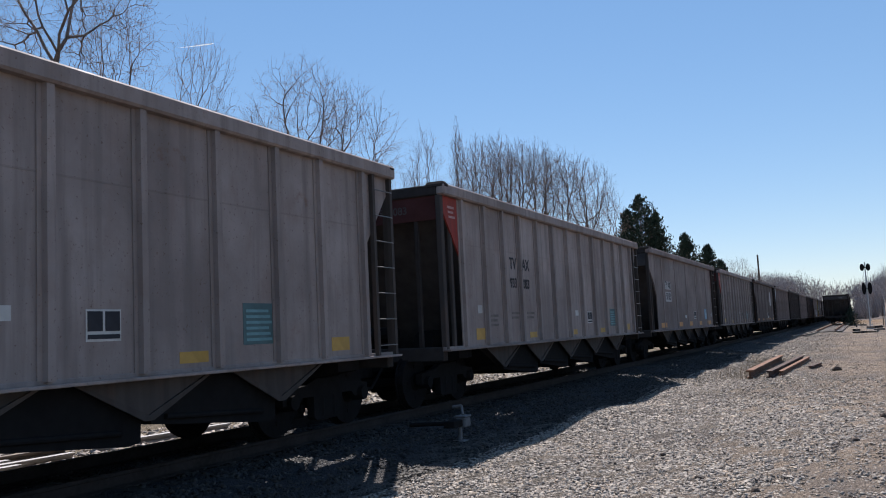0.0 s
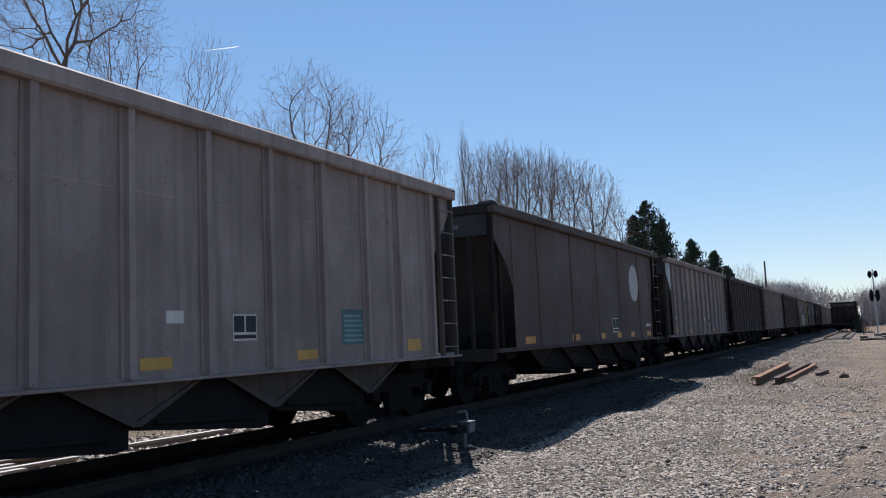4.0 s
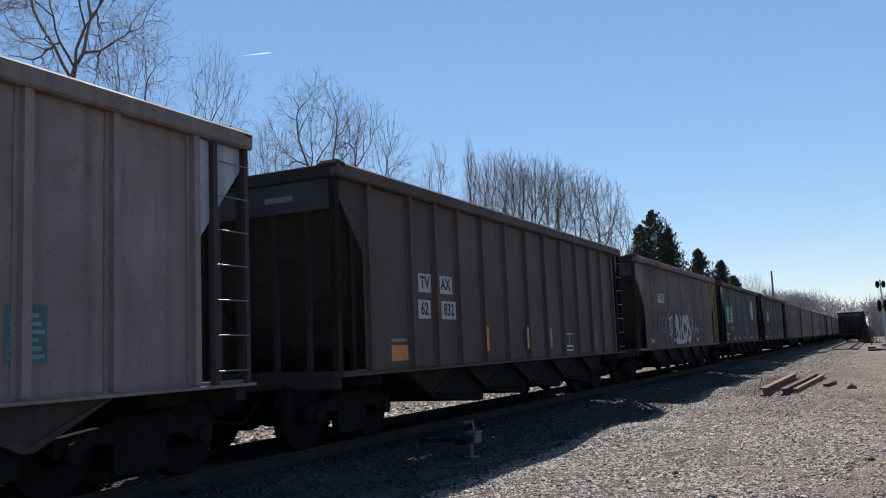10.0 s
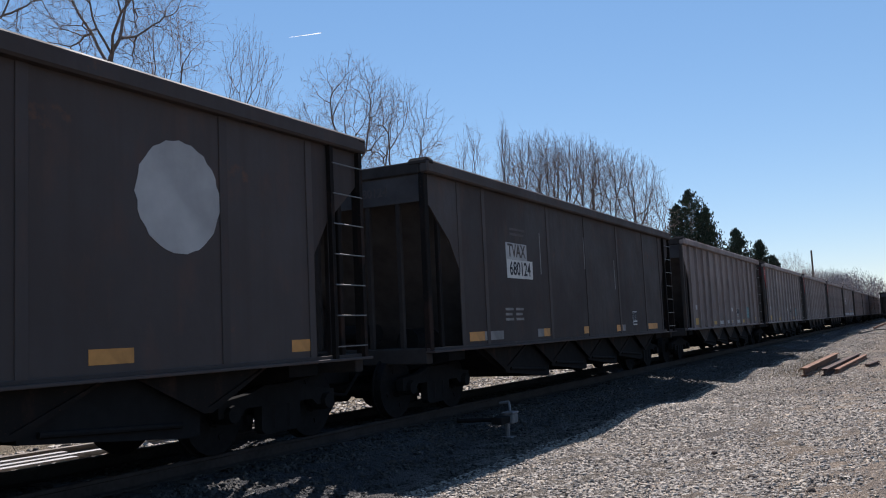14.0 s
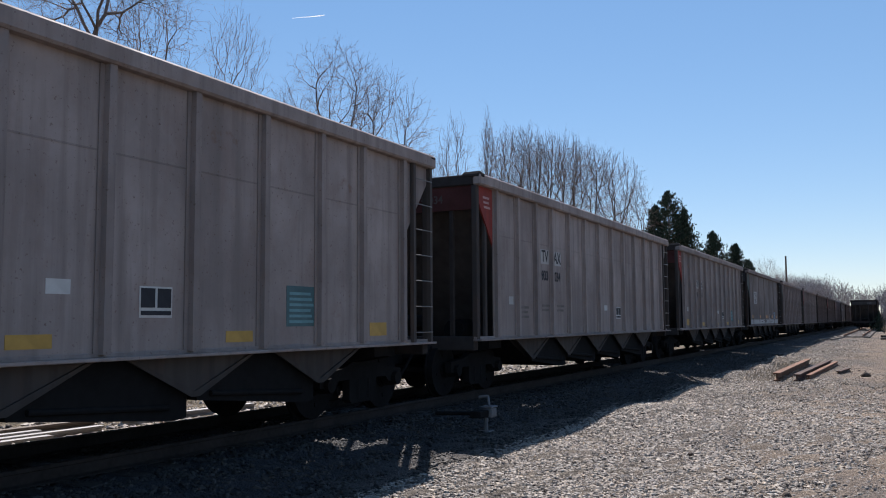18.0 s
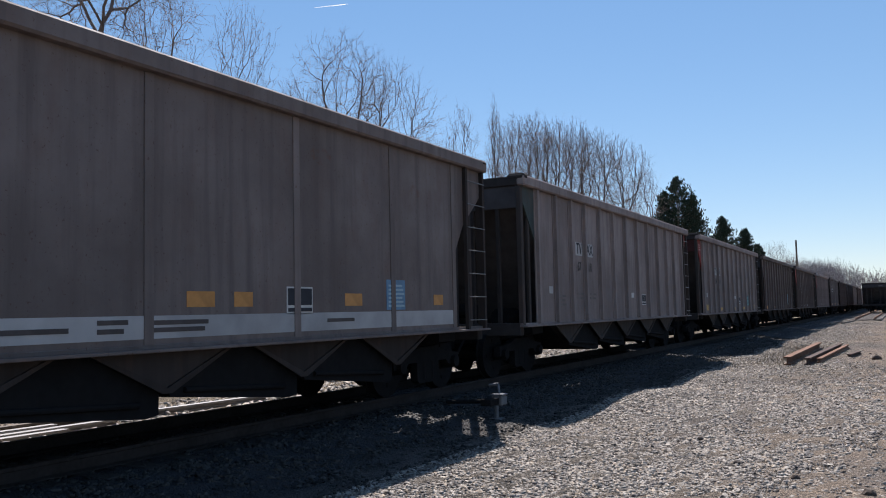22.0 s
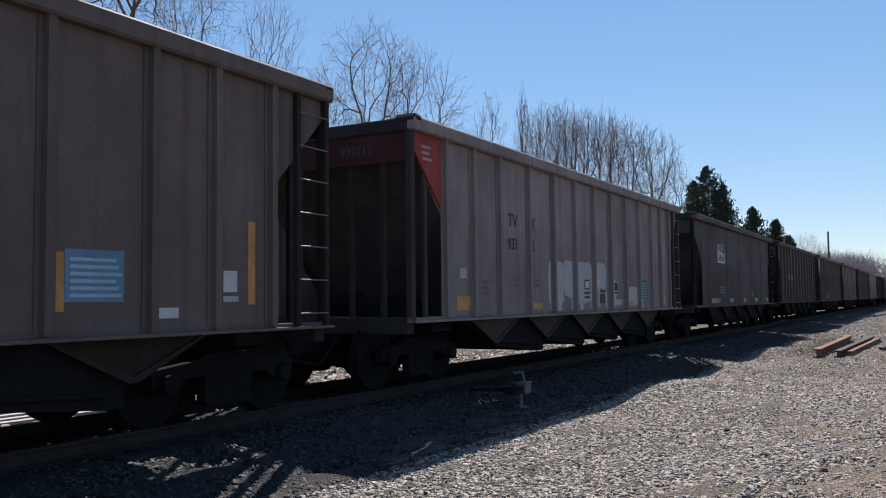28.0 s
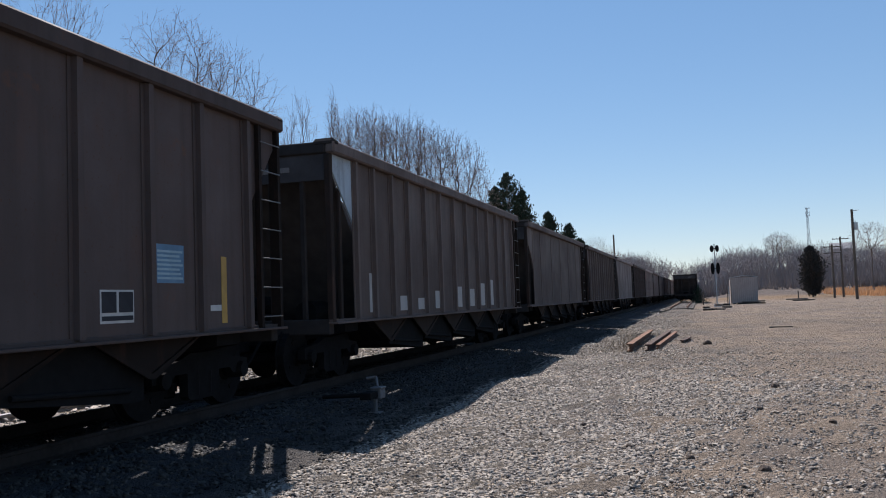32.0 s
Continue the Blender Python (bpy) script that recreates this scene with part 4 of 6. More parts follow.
    for y0, y1, z in ((-1.9, -1.2, 0.98), (-0.9, -0.55, 1.04), (-0.9, -0.6, 0.96), (-0.25, 0.5, 1.03), (-0.25, 0.45, 0.96), (2.6, 3.2, 1.0)):
        plate(c, "text_bar", M_FADED, y0, y1, z, z + 0.045, x=c["face"] + 0.005)
    for txt, z in (("TV AX", 2.43), ("62246", 2.1)):
        plate(c, "letter_patch", M_SILVERWASH, -4.6, -3.55, z - 0.14, z + 0.16)
        word(c, txt, -4.08, z, 0.3)
    for y0, y1 in ((-5.4, -4.9), (-2.6, -2.1), (0.2, 0.6), (0.9, 1.2), (3.0, 3.4), (5.4, 5.7)):
        plate(c, "side_reflector", M_ORANGE, y0, y1, 1.2, 1.36)
    stencil(c, 2.05, 1.27, 0.5, 0.32)
    lines_panel(c, M_BLUE, 4.05, 4.5, 1.18, 1.52)
    a_car(17, "tan2", "green", "67", "18", marks=M_ORANGE, far="red")
    a_car(18, "tan2", "red", "934", "104", patch=True)
    c = add(19, wagon("A", "brown", "dark", "dark brown hopper wagon with close posts and a blue label panel"))
    lines_panel(c, M_BLUE, 3.3, 4.1, 1.1, 1.7, 6)
    for y0, y1 in ((-5.8, -5.2), (-2.6, -2.0), (2.3, 2.9), (5.2, 5.8)):
        plate(c, "side_reflector", M_ORANGE, y0, y1, 0.88, 1.02)
    c = a_car(20, "brown", "red", label="dull brown hopper wagon with close outside posts and red corners", marks=M_WHITE, teal=M_BLUE, posts=RIBS_A2, figures="680694")
    for txt, yy, z in (("TV", -3.52, 2.43), ("AX", -2.68, 2.43), ("680", -3.52, 2.02), ("694", -2.68, 2.02)):
        plate(c, "letter_patch", M_SILVERWASH, yy - 0.23, yy + 0.25, z - 0.155, z + 0.155)
        word(c, txt, yy + 0.01, z, 0.31 if z > 2.2 else 0.27)
    plate(c, "white_label", M_SILVERWASH, -5.52, -5.3, 1.25, 1.45)
    for y0, y1 in ((-4.48, -4.23), (-2.28, -2.03), (-0.1, 0.18)):
        plate(c, "white_label", M_WHITE, y0, y1, 0.93, 1.03, x=c["face"] + 0.076)
    for y, z0, z1 in ((-5.69, 1.2, 1.95), (-3.68, 1.05, 1.55), (-1.65, 1.0, 1.6), (3.56, 1.02, 1.52), (5.9, 1.06, 1.94)):
        plate(c, "post_reflector", M_ORANGE, y - 0.055, y + 0.055, z0, z1)
    plate(c, "white_label", M_WHITE, 5.48, 5.68, 1.19, 1.41)
    plate(c, "white_label", M_SILVERWASH, 5.48, 5.7, 1.09, 1.15)
    plate(c, "white_label", M_WHITE, 4.62, 4.88, 0.94, 1.04)
    c = a_car(21, "tan2", "red", "933", "112", label="dirty grey hopper wagon with pale repainted patches and red corners", patch=False, posts=RIBS_A2)
    for y0, y1, z0, z1 in ((-2.28, -1.5, 0.98, 1.82), (-2.2, -1.6, 0.86, 0.975), (-1.48, -0.94, 1.12, 1.84), (-1.1, -0.96, 0.86, 1.115), (-0.8, 0.13, 1.0, 1.84), (-0.62, -0.42, 0.86, 0.995), (0.04, 0.12, 0.86, 0.995),
                            (0.36, 1.0, 1.3, 1.85), (0.44, 0.62, 0.9, 1.295), (0.95, 1.06, 0.9, 1.25), (1.5, 1.68, 0.92, 1.5), (1.69, 2.14, 0.94, 1.06), (2.62, 3.38, 0.9, 1.36), (3.7, 3.8, 0.82, 1.1)):
        ragged_patch(c, M_SILVERWASH, y0, y1, z0, z1, int(100 * (y0 + 5)))
    for y0, z0, w, h in ((-0.36, 1.28, 0.3, 0.2), (-0.38, 1.18, 0.36, 0.05), (-0.36, 1.09, 0.3, 0.05), (0.6, 1.22, 0.34, 0.05), (0.56, 0.98, 0.36, 0.2)):
        plate(c, "text_bar", M_FADED, y0, y0 + w, z0, z0 + h, x=c["face"] + 0.005)
    plate(c, "white_label", M_WHITE, -0.32, -0.1, 1.31, 1.45, x=c["face"] + 0.01)
    c = add(23, wagon("A", "dark", "dark", "dark brown hopper wagon with close outside posts and patched paint", figures="93059"))
    for txt, yy in (("TV", -3.8), ("AX", -2.87)):
        plate(c, "letter_patch", M_SILVERWASH, yy - 0.25, yy + 0.25, 1.95, 2.24)
        word(c, txt, yy, 2.1, 0.3, M_FADED)
    lines_panel(c, M_BLUE, 4.4, 4.89, 1.41, 1.75, 7)
    stencil(c, 3.76, 1.13, 0.52, 0.33)
    for y, z1 in ((0.9, 1.4), (5.77, 1.7)):
        plate(c, "post_reflector", M_YELLOW, y - 0.06, y + 0.06, 0.9, z1)
    plate(c, "white_label", M_WHITE, 5.46, 5.7, 1.05, 1.12)
    c = add(24, wagon("A", "brown", "sky", "dull brown hopper wagon with pale patches and pale corner plates", posts=[-6.2] + RIBS_A[1:]))
    for y0, y1, z1 in ((-5.6, -5.3, 1.6), (-4.0, -3.4, 1.2), (-2.9, -2.4, 1.15), (-1.7, -1.2, 1.3), (0.1, 0.5, 1.4), (1.2, 1.7, 1.35), (2.4, 2.8, 1.5), (3.5, 3.8, 1.6)):
        plate(c, "pale_patch", M_SILVERWASH, y0, y1, 0.92, z1)
    plan = [("B", "brown", "brown"), ("A", "brown", "brown"), ("B", "tan2", "tan2"), ("A", "dark", "black"), ("A", "tan", "red"), ("B", "brown", "brown"), ("A", "tan2", "tan2"),
            ("A", "dark", "dark"), ("B", "black", "black"), ("A", "tan", "red"), ("A", "brown", "brown"), ("B", "dark", "dark"), ("A", "tan2", "red"), ("A", "brown", "black"),
            ("B", "tan2", "tan2"), ("A", "dark", "dark"), ("A", "tan", "tan")]
    words = {"tan2": "warm grey", "brown": "dull brown", "pale": "pale grey", "dark": "dark brown", "tan": "grey-tan", "black": "sooty black"}
    for i, (kind, col, cor) in enumerate(plan):
        add(25 + i, wagon(kind, col, cor, f"{words[col]} open hopper wagon coupled in a long train"))


def disc(car, y, z, r, mat):
    me = mesh_of(("disc", r), mat, lambda bm: prism(bm, [(r * (0.98 + 0.03 * math.sin(2.3 * i)) * math.cos(i * math.tau / 40), r * (1 + 0.025 * math.sin(3.1 * i + 1)) * math.sin(i * math.tau / 40)) for i in range(40)], 0, 0.004))
    part("painted_disc", me, car, pose(car["face"] + 0.001, y, z), "faded white painted disc")


def stroke(car, pts, w=0.05, mat=None):
    """One line of spray paint along points on the side sheet, as a ribbon."""
    p = [Vector(q) for q in pts]
    n = len(p)
    edge = []
    for i in range(n):
        a, b = p[max(i - 1, 0)], p[min(i + 1, n - 1)]
        t = (b - a).normalized()
        ext = t * (w * 0.35) * (-1 if i == 0 else (1 if i == n - 1 else 0))
        side = Vector((-t.y, t.x)) * (w / 2)
        edge.append((p[i] + ext + side, p[i] + ext - side))
    bm = bmesh.new()
    lo = [[bm.verts.new((0, q.x, q.y)) for q in e] for e in edge]
    hi = [[bm.verts.new((0.002, q.x, q.y)) for q in e] for e in edge]
    for i in range(n - 1):
        bm.faces.new((hi[i][0], hi[i + 1][0], hi[i + 1][1], hi[i][1]))
        for k in (0, 1):
            bm.faces.new((lo[i][k], lo[i + 1][k], hi[i + 1][k], hi[i][k]))
    for i in (0, n - 1):
        bm.faces.new((lo[i][0], lo[i][1], hi[i][1], hi[i][0]))
    bmesh.ops.recalc_face_normals(bm, faces=bm.faces)
    me = bpy.data.meshes.new("spray_line")
    bm.to_mesh(me)
    bm.free()
    me.materials.append(mat or M_SILVERWASH)
    car["strokes"] = car.get("strokes", 0) + 1
    part("spray_line", me, car, pose(car["face"] + 0.016 + 0.0011 * (car["strokes"] % 17), 0, 0))


def graffiti(car):
    """White sprayed shapes: a dim scribbled tag, a thin scrawl of drips, a large rounded tag on a foot line, and a small scribble."""
    spray = plain("white_spray_paint", (0.44, 0.43, 0.42), 0.7, 0.0, 3, 0.16)
    rng = random.Random(9)

    def arc(cy, cz, ry, rz, a0, a1, n=11):
        return [(cy + ry * math.cos(radians(a0 + (a1 - a0) * i / n)), cz + rz * math.sin(radians(a0 + (a1 - a0) * i / n))) for i in range(n + 1)]

    # dim tag: pale halo with dark letters in it
    for w, m in ((0.15, M_DIM), (0.04, M_FADED)):
        stroke(car, [(-4.46, 1.38), (-4.42, 1.78)], w, m)
        stroke(car, [(-4.12, 1.78), (-4.38, 1.6), (-4.1, 1.4)], w, m)
        stroke(car, [(-4.06, 1.74), (-3.98, 1.56), (-3.82, 1.56), (-3.8, 1.76)], w, m)
        stroke(car, [(-3.8, 1.76), (-3.84, 1.42), (-4.0, 1.36)], w, m)
        stroke(car, arc(-3.62, 1.58, 0.12, 0.19, 0, 360), w, m)
        stroke(car, arc(-3.26, 1.58, 0.14, 0.18, 50, 310), w, m)
        stroke(car, [(-3.4, 1.58), (-3.14, 1.61)], w, m)
    # scrawl of upright strokes with drips
    stroke(car, [(-2.9, 1.98), (-2.86, 1.74), (-2.7, 1.82), (-2.62, 1.74), (-2.5, 1.86), (-2.28, 1.84)], 0.07, spray)
    for y0, y1, z1 in ((-2.86, -2.8, 1.3), (-2.72, -2.66, 1.24), (-2.58, -2.58, 1.22), (-2.44, -2.46, 1.24), (-2.28, -2.36, 1.28)):
        stroke(car, [(y0, 1.8), ((y0 + y1) / 2 + 0.01, 1.55), (y1, z1)], 0.035, spray)
    stroke(car, [(-2.86, 1.27), (-2.6, 1.21), (-2.3, 1.31)], 0.04, spray)
    stroke(car, arc(-2.56, 1.17, 0.06, 0.045, 0, 360), 0.03, spray)
    stroke(car, [(-2.64, 2.0), (-2.6, 2.22)], 0.09, M_DIM)
    # the large rounded tag
    stroke(car, arc(-1.5, 1.66, 0.16, 0.18, -60, 250), 0.26, spray)
    stroke(car, [(-1.5, 1.52), (-1.32, 1.42), (-1.2, 1.22), (-1.24, 1.06), (-1.4, 1.0), (-1.62, 1.05)], 0.25, spray)
    stroke(car, [(-1.72, 1.32), (-1.62, 1.12)], 0.14, spray)
    stroke(car, [(-0.86, 1.02), (-0.87, 1.56)], 0.21, spray)
    stroke(car, arc(-0.84, 1.82, 0.05, 0.08, 0, 360), 0.1, spray)
    stroke(car, arc(-0.22, 1.46, 0.3, 0.38, 35, 330), 0.24, spray)
    stroke(car, [(-1.72, 0.99), (-1.1, 0.97), (-0.5, 0.98), (-0.02, 1.0)], 0.15, spray)
    stroke(car, [(0.3, 1.05), (0.28, 1.92)], 0.2, spray)
    stroke(car, arc(0.36, 1.74, 0.22, 0.16, 95, -90), 0.15, spray)
    stroke(car, arc(0.4, 1.28, 0.5, 0.28, 95, -70), 0.22, spray)
    # small scribble
    for i in range(6):
        y = 1.4 + 0.22 * i
        stroke(car, [(y, 1.2 + 0.05 * (i % 2)), (y + 0.05, 1.66 - 0.07 * (i % 3)), (y + 0.15, 1.34 + rng.uniform(-0.08, 0.08))], 0.03, spray)
    stroke(car, [(1.34, 1.5), (1.8, 1.44), (2.6, 1.4)], 0.025, spray)
    stroke(car, [(1.36, 1.84), (1.5, 1.7), (1.62, 1.78)], 0.035, spray)
    for y, z0, z1 in ((3.4, 1.3, 1.62), (3.6, 1.36, 1.6), (3.8, 1.3, 1.56)):
        stroke(car, [(y, z0), (y + 0.1, z1)], 0.05, M_FAINT)


make_train()
# a standing wagon on the siding
parked = wagon("B", "black", "black", "dark sooty hopper wagon standing on the disused siding")
parked["group"] = "standing wagons"
parked.matrix_basis = pose(SIDING_X, 135.0, 0.33 + BODY_Z - RAIL_Z)


# ---- trees ----
def unit(v):
    return v / (np.linalg.norm(v) + 1e-9)


def tips_of(rng, n, style, half, h):
    """Where a bare crown's outermost twigs end: n points of a crown h high and 2 * half wide."""
    lo, mid, up = {"fan": (0.50, 0.76, 0.24), "broad": (0.52, 0.76, 0.24), "slender": (0.5, 0.74, 0.26), "small": (0.42, 0.72, 0.28)}[style]
    p = []
    while len(p) < n:
        a, u = rng.uniform(0, math.tau), rng.uniform(-1, 1)
        r = (0.35 + 0.65 * rng.random() ** 0.6) * rng.uniform(0.86, 1.06)
        c = math.sqrt(1 - u * u)
        z = mid + (up if u > 0 else mid - lo) * u * r
        wide = 1.0 if style != "slender" else (1.15 - 0.95 * max(0.0, (z - 0.35) / 0.65))
        lobe = 1 + 0.16 * math.sin(3 * a + half * 7) + 0.1 * math.sin(5 * a + 9 * z + half)
        p.append((half * wide * lobe * c * r * math.cos(a), half * wide * lobe * c * r * math.sin(a), h * z))
    return np.array(p)


def branch(rng, out, p, r_in, tips, thin, depth, limb, first, twigs=2):
    """Joins a point to all the tips beyond it: a limb towards their middle, which forks until each twig has its own. out collects (order, limb, segment)."""
    n = len(tips)
    mid = tips.mean(axis=0)
    if n == 1:
        q = tips[0]
    else:
        f = first if depth == 0 else rng.uniform(0.3, 0.46)
        q = p + (mid - p) * f
        if depth:
            q = q + np.array([rng.gauss(0, 0.04), rng.gauss(0, 0.04), rng.gauss(-0.02, 0.03)]) * np.linalg.norm(mid - p)
    r = thin * max(1.0, n) ** 0.40 * (1.0 if n > 1 else 0.8)
    ln = np.linalg.norm(q - p)
    order = 0 if depth == 0 else (1 if n > 40 else 2)
    bend = (p + q) / 2 + np.array([rng.gauss(0, 0.05), rng.gauss(0, 0.05), -0.03 if n < 12 else 0.0]) * ln
    r_mid = (min(r_in, r * 1.25) + r) / 2
    out.append((order, limb, (*p, *bend, min(r_in, r * 1.25), r_mid)))
    out.append((order, limb, (*bend, *q, r_mid, r if n > 1 else 0.5 * thin)))
    if n == 1:
        # side twigs
        for _ in range(twigs):
            b0 = bend + (q - bend) * rng.uniform(-0.4, 0.9)
            w = (q - p) / (ln + 1e-6) * 0.7 + np.array([rng.gauss(0, 0.6), rng.gauss(0, 0.6), rng.gauss(0.05, 0.45)])
            out.append((2, limb, (*b0, *(b0 + w * rng.uniform(30, 80) * thin), 0.75 * thin, 0.4 * thin)))
        return
    d = tips - q
    d = d / (np.linalg.norm(d, axis=1, keepdims=True) + 1e-6)
    d -= d.mean(axis=0)
    axis = np.linalg.eigh(d.T @ d)[1][:, 2]
    order_of = np.argsort(d @ axis)
    cut = max(1, min(n - 1, int(round(n * rng.uniform(0.3, 0.7)))))
    for i, own in enumerate((order_of[:cut], order_of[cut:])):
        branch(rng, out, q, r, tips[own], thin, depth + 1, limb if depth > 3 else 2 * limb + i, first, twigs)


def bare_tree(x, y, top, style, seed, half, lean=(0, 0), count=900, label="tall bare deciduous tree with fine grey-brown twigs"):
    rng = random.Random(seed)
    z0 = float(ground_height(x, y))
    h = top - z0
    tips = tips_of(rng, count, style, half, h)
    tips[:, 0] += lean[0] * tips[:, 2]
    tips[:, 1] += lean[1] * tips[:, 2]
    out = []
    thin = 0.0052 if y < 50 else (0.0068 if y < 250 else 0.012)
    branch(rng, out, np.array([0.0, 0.0, -0.3]), 1.0, tips, thin, 0, 1, {"fan": 0.52, "broad": 0.66, "slender": 0.72, "small": 0.5}[style])
    lev, limb, seg = np.array([q[0] for q in out]), np.array([q[1] for q in out]), np.array([q[2] for q in out])
    tree = tagged(new("bare_tree"), label, "tree", "bare trees behind the track")
    tree.location = (x, y, z0)
    v, f = tubes(seg[lev == 0], 8)
    part("trunk", raw_mesh("trunk", v, f, M_BARK, True), tree)
    for k in sorted(set(limb[lev == 1])):
        v, f = tubes(seg[(lev == 1) & (limb == k)], 5)
        part("limb", raw_mesh("limb", v, f, M_BARK, True), tree)
    v, f = tubes(seg[lev > 1], 3)
    part("crown", raw_mesh("crown", v, f, M_TWIG), tree)
    return tree


# place, height of the top, habit, seed, half width, lean, twigs
BARE = [
    (-31.0, 19.0, 22.5, "broad", 11, 5.0, (0.02, 0.0), 1900), (-29.2, 24.9, 22.5, "broad", 12, 4.2, (0.0, 0.0), 1900), (-29.6, 28.2, 18.6, "broad", 13, 2.4, (0.02, 0.0), 700),
    (-28.2, 32.2, 17.7, "broad", 14, 1.9, (0.02, 0.0), 420), (-30.5, 34.5, 14.6, "small", 15, 3.0, (0.0, 0.0), 650), (-29.9, 37.8, 15.2, "small", 16, 2.6, (0.0, 0.0), 600),
    (-25.7, 37.3, 17.0, "broad", 17, 3.0, (0.02, 0.0), 1100), (-27.6, 37.0, 14.8, "small", 18, 2.4, (-0.02, 0.0), 420), (-24.0, 38.4, 15.2, "broad", 19, 2.7, (0.06, 0.0), 900),
    (-26.7, 53.8, 16.6, "broad", 20, 1.5, (0.0, 0.0), 260), (-25.3, 56.5, 17.6, "slender", 21, 1.5, (0.0, 0.0), 300), (-28.4, 53.0, 14.8, "small", 22, 2.6, (0.0, 0.0), 450),
    (-29.2, 69.5, 19.2, "fan", 23, 2.6, (0.0, 0.0), 1200), (-27.9, 70.8, 19.4, "fan", 24, 2.4, (0.0, 0.0), 1200), (-26.5, 72.2, 19.0, "fan", 25, 2.6, (0.0, 0.0), 1200),
    (-25.1, 74.0, 19.1, "fan", 26, 2.5, (0.0, 0.0), 1200), (-23.8, 75.5, 18.4, "fan", 27, 2.6, (0.0, 0.0), 1200), (-22.2, 77.8, 17.8, "fan", 28, 3.0, (0.0, 0.0), 1200),
    (-21.0, 79.5, 15.0, "fan", 33, 2.2, (0.02, 0.0), 500), (-27.6, 64.0, 15.8, "small", 34, 2.6, (0.0, 0.0), 500),
    (-17.8, 149.0, 12.4, "small", 29, 3.4, (0.0, 0.0), 500), (-15.5, 152.0, 10.4, "small", 30, 2.6, (0.0, 0.0), 300), (33.5, 197.0, 15.4, "broad", 31, 4.6, (0.0, 0.0), 900),
    (42.0, 200.0, 14.6, "broad", 32, 4.6, (0.0, 0.0), 900), (36.0, 148.0, 20.0, "broad", 35, 4.4, (0.0, 0.0), 1400), (24.0, 300.0, 20.5, "broad", 36, 5.6, (0.0, 0.0), 1100),
]
for x, y, top, style, seed, half, lean, count in BARE:
    bare_tree(x, y, top, style, seed, half, lean, count)


def evergreen(x, y, base, top, width, seed, label, round_top=False, leaf=M_CEDAR):
    """A conifer: whorls of drooping boughs, each carrying many small sprays, with gaps between them."""
    rng = np.random.default_rng(seed)
    z0 = float(ground_height(x, y))
    tree = tagged(new("evergreen_tree"), label, "tree", "evergreen trees")
    tree.location = (x, y, z0)
    h = top - z0
    v, f = tubes(np.array([(0, 0, -0.3, 0, 0, h * 0.55, 0.2, 0.12), (0, 0, h * 0.55, 0, 0, h * 0.97, 0.12, 0.02)]), 8)
    part("trunk", raw_mesh("trunk", v, f, M_BARK, True), tree)
    boughs, leaf_v, leaf_f = [], [], []
    n = 600
    for i in range(n):
        t = (i + rng.random()) / n
        z = base - z0 + (h - base + z0) * t
        a = rng.uniform(0, math.tau)
        prof = (math.sin(math.pi * min(1, 0.2 + 0.8 * t)) ** 0.6) if round_top else min(1.0, 0.45 + 2.2 * t) * (1 - t) ** 0.58 + 0.02
        ragged = 1 + 0.2 * math.sin(3 * a + 11 * t + seed) + 0.14 * math.sin(7 * a - 23 * t)
        reach = width * prof * ragged * rng.uniform(0.6, 1.06)
        tip = np.array([reach * math.cos(a), reach * math.sin(a), z + reach * (0.34 if not round_top else 0.5)])
        boughs.append((0, 0, z, *tip, 0.03, 0.008))
        m = max(4, int(13 * reach / width) + 5)
        for j in range(m):
            c = np.array([0, 0, z]) + (tip - np.array([0, 0, z])) * (0.3 + 0.75 * j / m) + rng.normal(0, 0.13, 3)
            for q in range(3):
                u, w = unit(rng.normal(0, 1, 3) + (tip / (reach + 0.1)) * 0.8), unit(rng.normal(0, 1, 3))
                s = rng.uniform(0.16, 0.36)
                k = len(leaf_v)
                leaf_v += [c - w * s * 0.3, c + u * s * 0.5 - w * s * 0.25, c + u * s + w * 0.02, c + u * s * 0.5 + w * s * 0.3]
                leaf_f.append((k, k + 1, k + 2, k + 3))
    v, f = tubes(np.array(boughs), 3)
    part("branchwork", raw_mesh("branchwork", v, f, M_BARK), tree)
    part("foliage", raw_mesh("foliage", np.array(leaf_v), np.array(leaf_f), leaf), tree)
    return tree


DARK_FIR = "dark green ragged conifer behind the track"
evergreen(-23.7, 107.5, 2.0, 17.3, 4.9, 41, DARK_FIR)
evergreen(-25.6, 108.5, 2.0, 15.8, 3.4, 42, DARK_FIR)
evergreen(-22.0, 108.0, 2.0, 15.0, 3.2, 43, DARK_FIR)
evergreen(-22.1, 128.2, 2.0, 14.1, 3.6, 44, DARK_FIR)
evergreen(-20.6, 138.4, 2.0, 13.0, 3.2, 45, DARK_FIR)
evergreen(-20.2, 148.7, 2.0, 11.2, 3.0, 46, DARK_FIR)
evergreen(18.1, 165.0, 0.2, 8.7, 2.2, 47, "dull dark rounded cedar at the edge of the yard", True, M_CEDAR_DULL)
evergreen(34.6, 160.0, 0.5, 7.0, 1.6, 48, "small dark ragged conifer at the edge of the yard")


